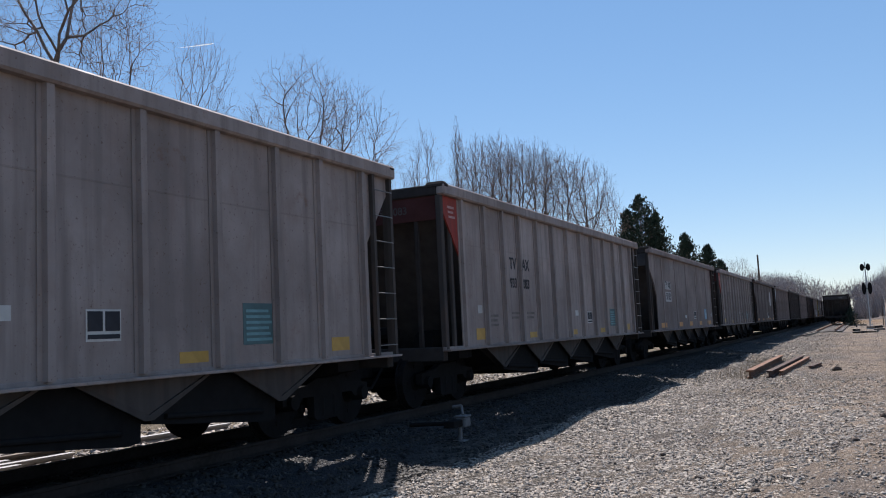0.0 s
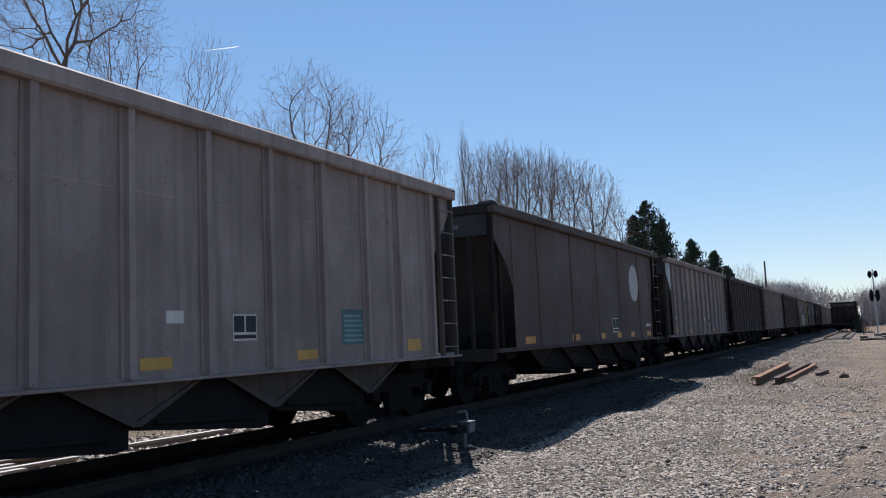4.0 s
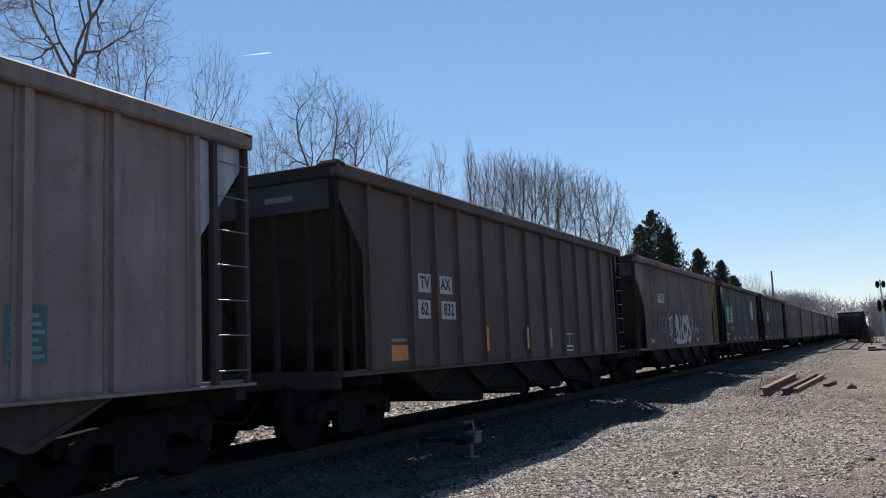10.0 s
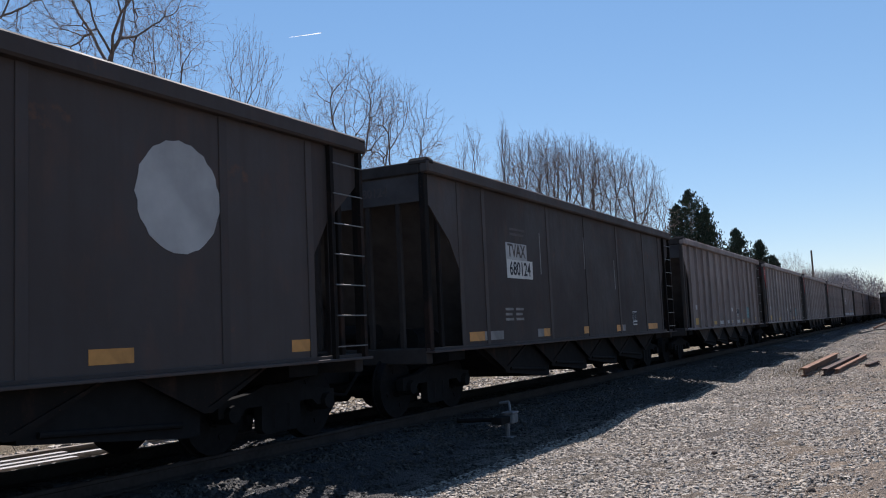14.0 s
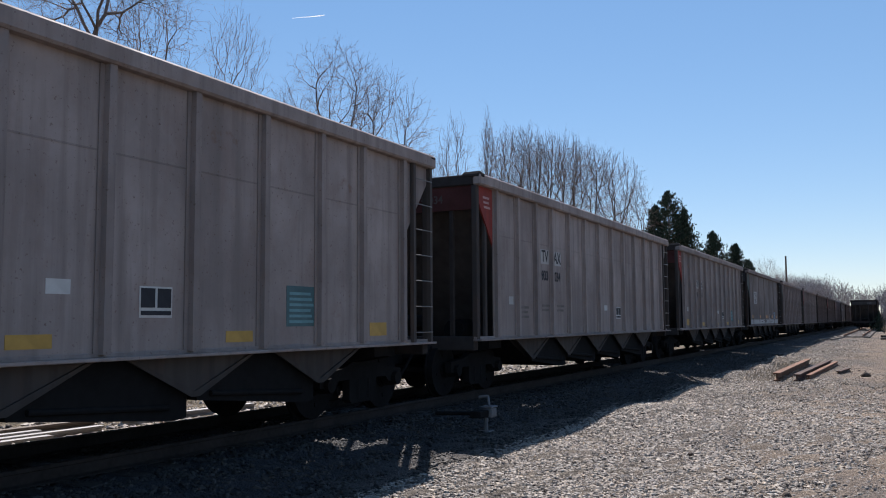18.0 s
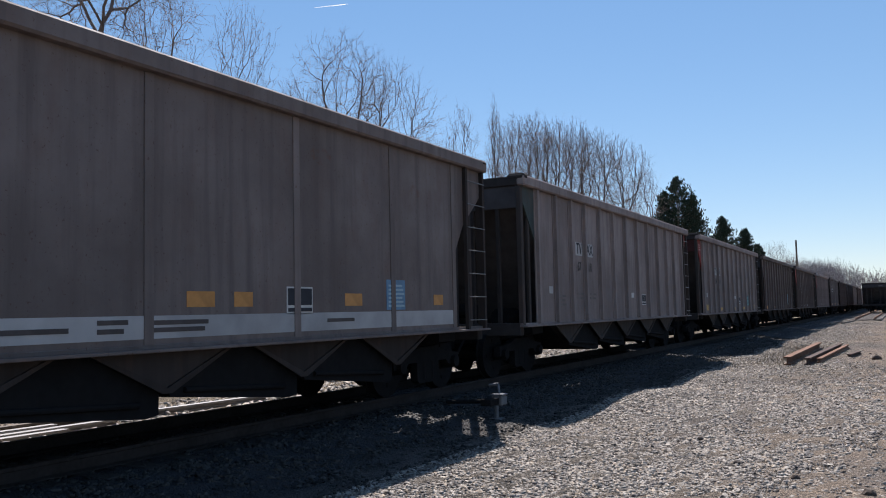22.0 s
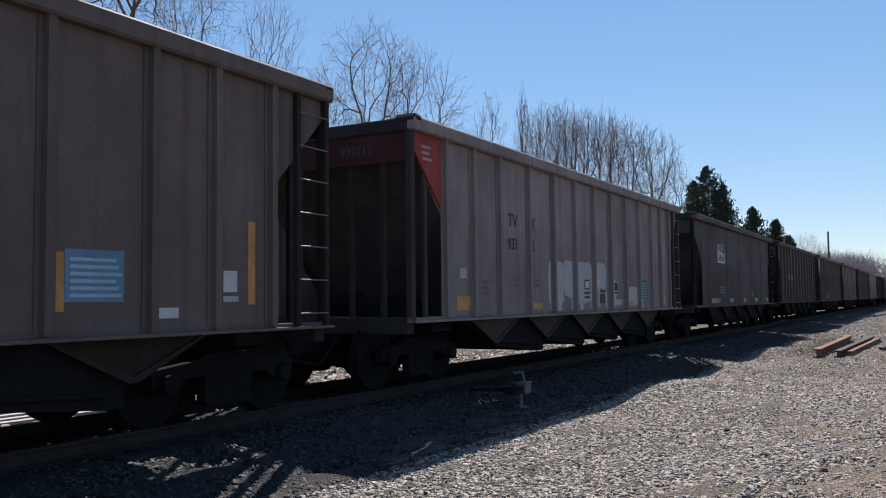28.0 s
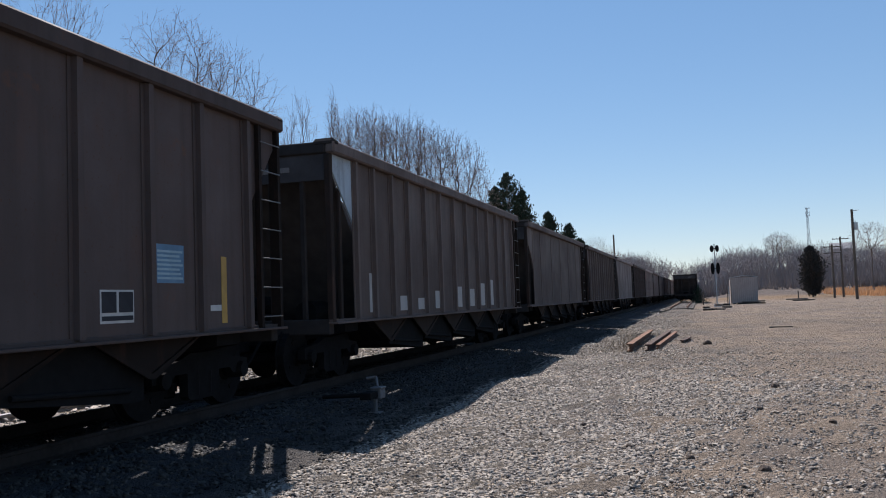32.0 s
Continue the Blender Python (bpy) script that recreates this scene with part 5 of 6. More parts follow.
def scatter(v0, f0, pos, scale, rot):
    """Many copies of a small shape as one array: pos (n,3), scale (n,3), rot (n,) about z with a random tilt."""
    n = len(pos)
    c, s = np.cos(rot), np.sin(rot)
    v = v0[None] * scale[:, None, :]
    x = v[..., 0] * c[:, None] - v[..., 1] * s[:, None]
    y = v[..., 0] * s[:, None] + v[..., 1] * c[:, None]
    v = np.stack([x, y, v[..., 2]], axis=2) + pos[:, None, :]
    f = f0[None] + (np.arange(n) * len(v0))[:, None, None]
    return v.reshape(-1, 3), f.reshape(-1, f0.shape[1])


def blades(seg, rng):
    """Slim tapered blades in place of round twigs, for trees too far off to show more."""
    a, b = seg[:, 0:3], seg[:, 3:6]
    side = np.cross(b - a, rng.normal(0, 1, a.shape))
    side /= np.linalg.norm(side, axis=1, keepdims=True) + 1e-9
    v = np.stack([a - side * seg[:, 6:7], a + side * seg[:, 6:7], b + side * seg[:, 7:8], b - side * seg[:, 7:8]], axis=1).reshape(-1, 3)
    return v, np.arange(len(v)).reshape(-1, 4)


def far_woods():
    """Bare winter woods on the far slopes, past counting."""
    rng = np.random.default_rng(60)
    shapes = []
    for s in range(6):
        out = []
        sprout = random.Random(61 + s)
        tips = tips_of(sprout, 40, "small" if s % 2 else "broad", 0.34, 1.0)
        branch(sprout, out, np.array([0.0, 0.0, -0.02]), 1.0, tips, 0.003, 0, 1, 0.5, 0)
        shapes.append(blades(np.array([q[2] for q in out]), rng))
    vs, fs, k = [], [], 0
    n = 2100
    xs = rng.uniform(-90, 210, n)
    depth = rng.random(n)
    ys = 262 - 0.45 * np.clip(xs, 0, 220) + depth * 150
    ok = ~((np.abs(xs + 7.9) < 7) & (ys < 420))
    xs, ys = np.concatenate([xs[ok], rng.uniform(-50, 40, 160)]), np.concatenate([ys[ok], rng.uniform(440, 520, 160)])
    z = ground_height(xs, ys) + 0.0
    hs = rng.uniform(8.5, 13.5, len(xs)) * (1 - 0.2 * smoothstep(30, 60, xs)) * np.where(ys > 438, 1.5, 1.0)
    for s, (v0, f0) in enumerate(shapes):
        pick = np.arange(len(xs)) % 6 == s
        m = pick.sum()
        w = hs[pick] * rng.uniform(0.75, 1.15, m)
        v, f = scatter(v0, f0, np.stack([xs[pick], ys[pick], z[pick]], axis=1), np.stack([w, w, hs[pick]], axis=1), rng.uniform(0, 6.28, m))
        vs.append(v)
        fs.append(f + k)
        k += len(v)
    ob = new("far_woods", raw_mesh("far_woods", np.concatenate(vs), np.concatenate(fs), M_WOOD_FAR))
    tagged(ob, "bare brown winter woods on the far slopes", "woods", kind="stuff")
    # thicket under the trees: sprays of stems
    m = 16000
    xs = rng.uniform(-90, 210, m)
    ys = 250 - 0.45 * np.clip(xs, 0, 220) + rng.random(m) * 190
    ok = ~((np.abs(xs + 7.9) < 6) & (ys < 430))
    xs, ys = xs[ok], ys[ok]
    z = ground_height(xs, ys)
    a0 = np.arange(7) * 0.9
    spray = np.stack([0.1 * np.cos(a0), 0.1 * np.sin(a0), 0 * a0, 0.55 * np.cos(a0), 0.55 * np.sin(a0), 0.6 + 0.4 * np.sin(2.3 * a0) ** 2, 0 * a0 + 0.045, 0 * a0 + 0.014], axis=1)
    v0, f0 = blades(spray, rng)
    v, f = scatter(v0, f0, np.stack([xs, ys, z], axis=1), np.stack([rng.uniform(1.2, 3.4, len(xs)), rng.uniform(1.2, 3.4, len(xs)), rng.uniform(1.5, 6.0, len(xs))], axis=1), rng.uniform(0, 6.28, len(xs)))
    tagged(new("far_thicket", raw_mesh("far_thicket", v, f, M_FLOOR_FAR)), "dull brown thicket under the far woods", "thicket", kind="stuff")


far_woods()


def dry_growth():
    """Dry grass at the yard's far edge, and dry brush behind the track."""
    rng = np.random.default_rng(70)
    blade = np.array([(-0.5, 0, 0), (0.5, 0, 0), (0.15, 0.2, 1.0), (-0.25, 0.2, 0.9)])
    bf = np.array([(0, 1, 2, 3)])
    n = 42000
    xs = rng.uniform(25, 150, n)
    ys = rng.uniform(150, 245, n) - 0.4 * np.clip(xs, 0, 150)
    z = ground_height(xs, ys)
    v, f = scatter(blade, bf, np.stack([xs, ys, z], axis=1), np.stack([rng.uniform(0.05, 0.16, n), np.ones(n), rng.uniform(0.35, 0.9, n)], axis=1), rng.uniform(0, 6.28, n))
    tagged(new("tall_grass", raw_mesh("tall_grass", v, f, M_GRASS)), "tall orange-tan dry grass at the yard edge", "grass", kind="stuff")
    n = 10000
    xs, ys = -13.2 - 17 * rng.random(n), rng.uniform(2, 100, n)
    z = ground_height(xs, ys)
    h = rng.uniform(0.5, 2.6, n) * (0.5 + 0.5 * np.clip((-12.5 - xs) / 5, 0, 1)) * (1 + 0.9 * np.clip((-16.0 - xs) / 8, 0, 1))
    segs = []
    d = rng.normal(0, 0.3, (n, 2))
    a = np.stack([xs, ys, z], axis=1)
    mid = a + np.stack([d[:, 0] * h * 0.5, d[:, 1] * h * 0.5, h * 0.55], axis=1)
    tip = mid + np.stack([rng.normal(0, 0.3, n) * h, rng.normal(0, 0.3, n) * h, h * 0.45], axis=1)
    tip2 = mid + np.stack([rng.normal(0, 0.4, n) * h, rng.normal(0, 0.4, n) * h, h * 0.35], axis=1)
    r = np.full((n, 1), 0.009)
    seg = np.concatenate([np.concatenate([a, mid, r * 1.3, r], axis=1), np.concatenate([mid, tip, r, r * 0.4], axis=1), np.concatenate([mid, tip2, r, r * 0.4], axis=1)])
    v, f = tubes(seg, 3)
    tagged(new("dry_brush", raw_mesh("dry_brush", v, f, M_BRUSH)), "pale dry brush and weed stems behind the track", "brush", kind="stuff")
    # weeds beside the beams
    n = 1500
    xs, ys = -3.3 + rng.normal(0, 0.45, n), rng.uniform(25, 36, n)
    z = ground_height(xs, ys)
    v, f = scatter(blade, bf, np.stack([xs, ys, z], axis=1), np.stack([rng.uniform(0.006, 0.012, n), np.full(n, 0.3), rng.uniform(0.04, 0.16, n)], axis=1), rng.uniform(0, 6.28, n))
    tagged(new("dry_weeds", raw_mesh("dry_weeds", v, f, M_BRUSH)), "short dry tan weeds beside the beams", "weeds", kind="stuff")


dry_growth()


# ---- gravel ----
def gravel():
    rng = np.random.default_rng(80)
    chip = np.array([(-1.1, -0.8, -0.8), (1.2, -0.7, -0.8), (0.1, 1.2, -0.8), (-0.8, -0.55, 0.7), (0.9, -0.5, 0.85), (0.05, 0.85, 0.7)])
    chf = np.array([(3, 4, 5), (0, 1, 4), (0, 4, 3), (1, 2, 5), (1, 5, 4), (2, 0, 3), (2, 3, 5)])

    def density(x, y):
        """Crushed stone lies thick near the track and in drifts, thin on the packed earth."""
        n = np.sin(0.9 * x + 0.35 * y) * np.sin(0.5 * y - 0.7 * x + 2) + 0.6 * np.sin(1.7 * x - 0.8 * y)
        far = np.clip((y - 18) / 14, 0, 1) * np.clip((x + 3) / 3, 0, 1)
        band = 0.55 * np.exp(-((y - 16.0 - 0.25 * x) / 4.0) ** 2)
        return np.clip(1.05 - 0.21 * (x + 4.8) + 0.3 * n + band, 0.14, 1.0) * (1 - 0.94 * far)

    def tilt(a, b):
        ca, sa, cb, sb = math.cos(a), math.sin(a), math.cos(b), math.sin(b)
        return np.array([(1, 0, 0), (0, ca, sa), (0, -sa, ca)]) @ np.array([(cb, 0, sb), (0, 1, 0), (-sb, 0, cb)])

    def lay(batches, mat, name, even=False):
        vs, fs, k = [], [], 0
        for shape, faces, n, (x0, x1), (y0, y1), (s0, s1) in batches:
            x, y = rng.uniform(x0, x1, n), y0 + (y1 - y0) * rng.random(n) ** 1.15
            keep = rng.random(n) < (0.9 if even else density(x, y))
            x, y = x[keep], y[keep]
            n = len(x)
            s = s0 + (s1 - s0) * rng.random(n) ** 2.0
            jig = [(shape * (1 + rng.normal(0, 0.3, shape.shape))) @ tilt(rng.normal(0, 0.42), rng.normal(0, 0.42)) for _ in range(14)]
            for q in range(14):
                sel = np.arange(n) % 14 == q
                m = sel.sum()
                sc = np.stack([s[sel] * rng.uniform(0.7, 1.35, m), s[sel] * rng.uniform(0.55, 1.05, m), s[sel] * rng.uniform(0.3, 0.7, m)], axis=1)
                z = ground_height(x[sel], y[sel]) + sc[:, 2] * 0.45
                v, f = scatter(jig[q], faces, np.stack([x[sel], y[sel], z], axis=1), sc, rng.uniform(0, 6.28, m))
                vs.append(v)
                fs.append(f + k)
                k += len(v)
        return new(name, raw_mesh(name, np.concatenate(vs), np.concatenate(fs), mat))

    tagged(lay(((chip, chf, 180000, (-4.75, 3.4), (4.6, 15.0), (0.008, 0.027)), (chip, chf, 120000, (-4.75, 6.5), (15.0, 34.0), (0.011, 0.029)),
                (chip, chf, 22000, (-4.75, 8.0), (34.0, 90.0), (0.02, 0.045)), (chip, chf, 30000, (-4.75, 5.0), (-9.0, 4.6), (0.014, 0.03))), M_STONE, "gravel"), "loose angular grey crushed stones over the yard", "gravel", kind="stuff")
    tagged(lay(((chip, chf, 9000, (-13.0, -9.7), (1.0, 40.0), (0.02, 0.07)),), M_STONE, "rubble", True), "pale broken stones and litter behind the track", "rubble", kind="stuff")
    tagged(lay(((chip, chf, 30000, (-3.2, 3.6), (4.8, 14.0), (0.005, 0.013)),), M_STONE, "grit", True), "fine tan grit strewn over packed dirt", "grit", kind="stuff")
    # stones in the shade-toned material, out to the edge of the train's shadow
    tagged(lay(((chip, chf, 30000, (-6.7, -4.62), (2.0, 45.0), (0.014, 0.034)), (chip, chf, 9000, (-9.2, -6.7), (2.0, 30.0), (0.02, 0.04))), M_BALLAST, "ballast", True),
           "main track ballast stones darkened to stand in for shade", "ballast", kind="stuff")


gravel()


# ---- things of the yard ----
def beam(x0, y0, x1, y1, w, h, mat, label, z=0.0):
    """A steel beam of I section lying on the ground."""
    a, b = Vector((x0, y0, 0)), Vector((x1, y1, 0))
    ln = (b - a).length
    bm = bmesh.new()
    t = 0.035
    prism(bm, [(-w, 0), (w, 0), (w, t), (t / 2, t * 1.3), (t / 2, h - t * 1.3), (w, h - t), (w, h), (-w, h), (-w, h - t), (-t / 2, h - t * 1.3), (-t / 2, t * 1.3), (-w, t)], 0, ln, "y")
    bmesh.ops.recalc_face_normals(bm, faces=bm.faces)
    me = bpy.data.meshes.new("steel_beam")
    bm.to_mesh(me)
    bm.free()
    me.materials.append(mat)
    ob = new("steel_beam", me)
    ob.matrix_basis = Matrix.Translation((x0, y0, float(ground_height(x0, y0)) + z)) @ (b - a).to_track_quat("Y", "Z").to_matrix().to_4x4()
    return tagged(ob, label, "beam", "steel beams on the ground")


beam(-2.88, 25.2, -2.80, 34.6, 0.09, 0.23, M_RUST, "orange-rusted steel beam lying on the gravel")
beam(-2.38, 25.2, -2.08, 34.8, 0.08, 0.19, M_RUSTDARK, "dark rusted steel beam lying on the gravel")
beam(-2.14, 25.9, -1.86, 34.6, 0.06, 0.13, M_RUST, "thin rusted steel beam lying on the gravel")
beam(-1.5, 28.2, -1.3, 30.2, 0.06, 0.11, M_RUSTDARK, "short dark rusted offcut of a beam")


beam(-4.95, 73.0, -3.45, 103.0, 0.09, 0.13, M_TIE_OLD, "long pale weathered rail lying beside the siding")
beam(-4.2, 74.0, -2.5, 105.0, 0.09, 0.13, M_TIE_OLD, "long pale weathered rail lying beside the siding")


for i, (x0, y0, x1, y1, mat) in enumerate(((-10.75, 3.6, -10.6, 8.4, M_SILVERWASH), (-11.15, 4.4, -10.95, 9.6, M_SILVERWASH), (-11.6, 3.2, -11.35, 8.8, M_SILVERWASH), (-12.0, 5.0, -11.8, 10.2, M_TIE_OLD), (-11.4, 10.4, -11.2, 13.5, M_SILVERWASH))):
    beam(x0, y0, x1, y1, 0.07, 0.12, mat, ("rusty" if mat == M_RUST else "pale") + " steel length lying in brush behind the track")


def lump(name, x, y, r, mat, label, category, seed, squash=0.7):
    rng = np.random.default_rng(seed)
    bm = bmesh.new()
    bmesh.ops.create_icosphere(bm, subdivisions=2, radius=1.0)
    for v in bm.verts:
        v.co *= 1 + 0.3 * noise.noise(v.co * 1.6 + Vector((seed, 0, 0)))
        v.co.z *= squash
    me = bpy.data.meshes.new(name)
    bm.to_mesh(me)
    bm.free()
    me.materials.append(mat)
    ob = new(name, me)
    ob.matrix_basis = pose(x, y, float(ground_height(x, y)) + r * squash * 0.5, 0, 0, rng.uniform(0, 360)) @ Matrix.Diagonal((r, r, r, 1))
    return tagged(ob, label, category)


M_DARKSTONE = plain("dark_stone", (0.085, 0.062, 0.048), 0.9, 0.0, 20, 0.3, 0.5)
for i, (x, y, r) in enumerate(((-0.75, 27.3, 0.13), (-0.4, 8.3, 0.06), (-1.05, 8.9, 0.045), (0.55, 11.2, 0.05), (-0.2, 12.4, 0.05), (-1.7, 9.6, 0.04), (1.2, 9.4, 0.05), (0.2, 15.0, 0.07), (1.9, 12.0, 0.06), (-2.4, 11.2, 0.04))):
    lump("stone", x, y, r, M_DARKSTONE, "dark rust-brown loose stone on the gravel", "stone", 90 + i)["group"] = "dark stones"


def trackside_box():
    """A low grey appliance on a stem beside the near rail."""
    x, y = -5.45, 11.75
    z = float(ground_height(x, y))
    thing = tagged(new("trackside_box"), "small grey trackside appliance on a short stem", "rail appliance")
    thing.location = (x, y, z)
    part("stem", mesh_of("stem", M_FIXTURE, lambda bm: [rod(bm, (0, 0, -0.05), (0, 0, 0.2), 0.035), box(bm, -0.09, 0.09, -0.09, 0.09, -0.02, 0.02)]), thing)
    part("housing", mesh_of("housing", M_FIXTURE, lambda bm: box(bm, -0.07, 0.09, 0.0, 0.2, 0.2, 0.34, 0.015)), thing, label="pale grey housing")
    part("lid", mesh_of("lid", M_FIXTURE, lambda bm: box(bm, -0.08, 0.1, -0.01, 0.21, 0.34, 0.37, 0.008)), thing)
    part("arm", mesh_of("arm", M_BLACK, lambda bm: [rod(bm, (-0.1, -0.1, 0.27), (-0.75, -0.15, 0.25), 0.03), box(bm, -0.12, 0.05, -0.3, 0.0, 0.22, 0.32, 0.01)]), thing)
    part("lever", mesh_of("lever", M_FIXTURE, lambda bm: [rod(bm, (0, 0.12, 0.37), (-0.05, 0.2, 0.5), 0.018), rod(bm, (-0.05, 0.2, 0.5), (-0.2, 0.2, 0.48), 0.022)]), thing)


trackside_box()


def signal_mast(x, y):
    s = tagged(new("signal_mast"), "railway signal mast with two dark oval heads", "railway signal")
    s.location = (x, y, float(ground_height(x, y)))
    part("mast", mesh_of("mast", M_GALV, lambda bm: rod(bm, (0, 0, -0.1), (0, 0, 6.6), 0.075, 0.06, 10)), s)
    part("base", mesh_of("mast_base", M_WHITE, lambda bm: box(bm, -0.35, 0.35, -0.35, 0.35, -0.1, 0.25, 0.03)), s)
    for z, k in ((4.0, 1.0), (6.1, 0.6)):
        part("head_bracket", mesh_of("head_bracket", M_BLACK, lambda bm: box(bm, -0.34, 0.34, -0.2, -0.06, -0.04, 0.04)), s, pose(0, 0, z))
        for xh in (-0.27, 0.27):
            hd = part("signal_head", mesh_of(("signal_head", k), M_BLACK, lambda bm: prism(bm, [(0.2 * math.cos(i * math.tau / 20), 0.6 * k * math.sin(i * math.tau / 20)) for i in range(20)], -0.03, 0.03, "y")), s, pose(xh, -0.24, z))
            for dz in (-0.3 * k, 0.0, 0.3 * k):
                part("hood", mesh_of("hood", M_BLACK, lambda bm: rod(bm, (0, -0.03, 0), (0, -0.3, 0), 0.09, 0.085, 10)), hd, pose(0, 0, dz))
    part("ladder", mesh_of("mast_ladder", M_GALV, lambda bm: [box(bm, a, a + 0.02, 0.22, 0.25, 0, 5.9) for a in (-0.2, 0.18)] + [box(bm, -0.2, 0.2, 0.22, 0.24, 0.4 + 0.4 * i, 0.42 + 0.4 * i) for i in range(14)]), s)
    return s


signal_mast(0.75, 96.0)


def shed():
    x, y, w, d, h = 4.15, 112.0, 3.1, 3.4, 3.2
    s = tagged(new("equipment_shed"), "pale beige sheet-metal equipment shed with a weathered front", "shed")
    s.location = (x, y, float(ground_height(x, y)) - 0.02)
    n = 14
    for side, m in (("front_wall", pose(0, -d / 2, 0)), ("rear_wall", pose(0, d / 2, 0, 0, 0, 180))):
        part(side, mesh_of("shed_front", M_SHED, lambda bm: prism(bm, [p for i in range(n) for p in ((-w / 2 + w * i / n, 0.0), (-w / 2 + w * (i + 0.45) / n, 0.0), (-w / 2 + w * (i + 0.55) / n, -0.03), (-w / 2 + w * (i + 0.95) / n, -0.03))] + [(w / 2, 0.0), (w / 2, 0.06), (-w / 2, 0.06)], 0.12, h, "z")), s, m)
    for sx in (-1, 1):
        part("side_wall", mesh_of("shed_side", M_SHED, lambda bm: box(bm, -0.03, 0.03, -d / 2, d / 2, 0.12, h)), s, pose(sx * (w / 2 - 0.03), 0, 0))
    part("roof", mesh_of("shed_roof", M_GALV, lambda bm: prism(bm, [(-w / 2 - 0.1, h), (0, h + 0.22), (w / 2 + 0.1, h), (w / 2 + 0.1, h + 0.05), (0, h + 0.28), (-w / 2 - 0.1, h + 0.05)], -d / 2 - 0.1, d / 2 + 0.1, "y")), s)
    for sx in (-1.1, 0, 1.1):
        part("skid", mesh_of("shed_skid", M_TIE, lambda bm: box(bm, -0.13, 0.13, -d / 2 - 0.2, d / 2 + 0.2, 0, 0.14)), s, pose(sx, 0, 0))
    part("vent_pipe", mesh_of("vent_pipe", M_GALV, lambda bm: rod(bm, (-w / 2 - 0.2, -d / 2, 0), (-w / 2 - 0.2, -d / 2, 2.2), 0.05)), s)


shed()


def sleeper_pile(x, y, n, seed, label, length=2.6, turn=25):
    rng = random.Random(seed)
    for i in range(n):
        ob = new("old_sleeper", tie_mesh(M_TIE if i % 2 else M_TIE_OLD))
        xx, yy = x + rng.uniform(-0.9, 0.9), y + rng.uniform(-0.7, 0.7)
        ob.matrix_basis = pose(xx, yy, float(ground_height(xx, yy)) + 0.17 + (0.17 if i % 3 == 2 else (0.34 if turn > 50 and i % 3 == 1 and i > 5 else 0)), rng.uniform(-0.15, 0.15) * turn, rng.uniform(-3, 3), rng.uniform(-turn, turn)) @ Matrix.Diagonal((length / 2.6, 1, 1, 1))
        tagged(ob, label, "timber", "old sleepers")


sleeper_pile(0.4, 79.5, 11, 3, "broken old railway sleeper lying in a heap", 0.8, 80)
sleeper_pile(4.3, 108.8, 4, 5, "old railway sleeper lying before the shed")
sleeper_pile(11.5, 121.0, 3, 6, "old railway sleeper lying in the yard")
board = new("timber_board", tie_mesh(M_TIE_OLD))
board.matrix_basis = pose(2.3, 39.2, 0.06, 0, 0, 4) @ Matrix.Diagonal((0.36, 0.5, 0.5, 1))
tagged(board, "short flat timber board lying on the dirt", "timber")


def pole(x, y, top, r, label, arms=0, can=False, name="utility_pole", lean=0.0):
    p = tagged(new(name), label, "pole")
    z0 = float(ground_height(x, y))
    p.matrix_basis = pose(x, y, z0, 0, lean, 0)
    h = top - z0
    part("shaft", mesh_of(("shaft", round(h, 2), r), M_POLE, lambda bm: rod(bm, (0, 0, -0.3), (0, 0, h), r * 1.25, r, 10)), p)
    for i in range(arms):
        arm = part("crossarm", mesh_of("crossarm", M_POLE, lambda bm: box(bm, -1.2, 1.2, -0.06, 0.06, -0.06, 0.06)), p, pose(0, -r, h - 0.35 - 0.9 * i))
        for a in (-1.1, -0.5, 0.5, 1.1):
            part("insulator", mesh_of("insulator", M_GALV, lambda bm: rod(bm, (0, 0, 0.06), (0, 0, 0.2), 0.04)), arm, pose(a, 0, 0))
    if can:
        part("transformer", mesh_of("transformer", M_GALV, lambda bm: [rod(bm, (0.35, 0, -0.45), (0.35, 0, 0.45), 0.26, 0.26, 12), rod(bm, (0.3, 0, 0.45), (0.3, 0, 0.7), 0.05)]), p, pose(0, 0, h - 2.1), "grey can transformer")
        part("bracket", mesh_of("bracket", M_GALV, lambda bm: rod(bm, (0, 0, 0), (0.75, 0, 0.1), 0.04)), p, pose(0, 0, h - 0.2))
    return p


pole(-18.2, 189.0, 14.6, 0.17, "tall plain timber pole beyond the train")
pole(17.5, 116.5, 11.1, 0.15, "timber utility pole with a can transformer", can=True)
pole(18.0, 138.7, 7.9, 0.14, "short timber utility pole with crossarms", arms=2)
pole(20.6, 148.4, 9.5, 0.14, "timber utility pole with one crossarm", arms=1)
pole(-0.6, 113.0, 1.6, 0.06, "low dark marker post beside the siding", name="marker_post")
pole(11.4, 122.5, 1.3, 0.07, "low dark timber post in the yard", name="marker_post")
pole(2.2, 109.5, 2.4, 0.04, "thin grey post beside the shed", name="marker_post")


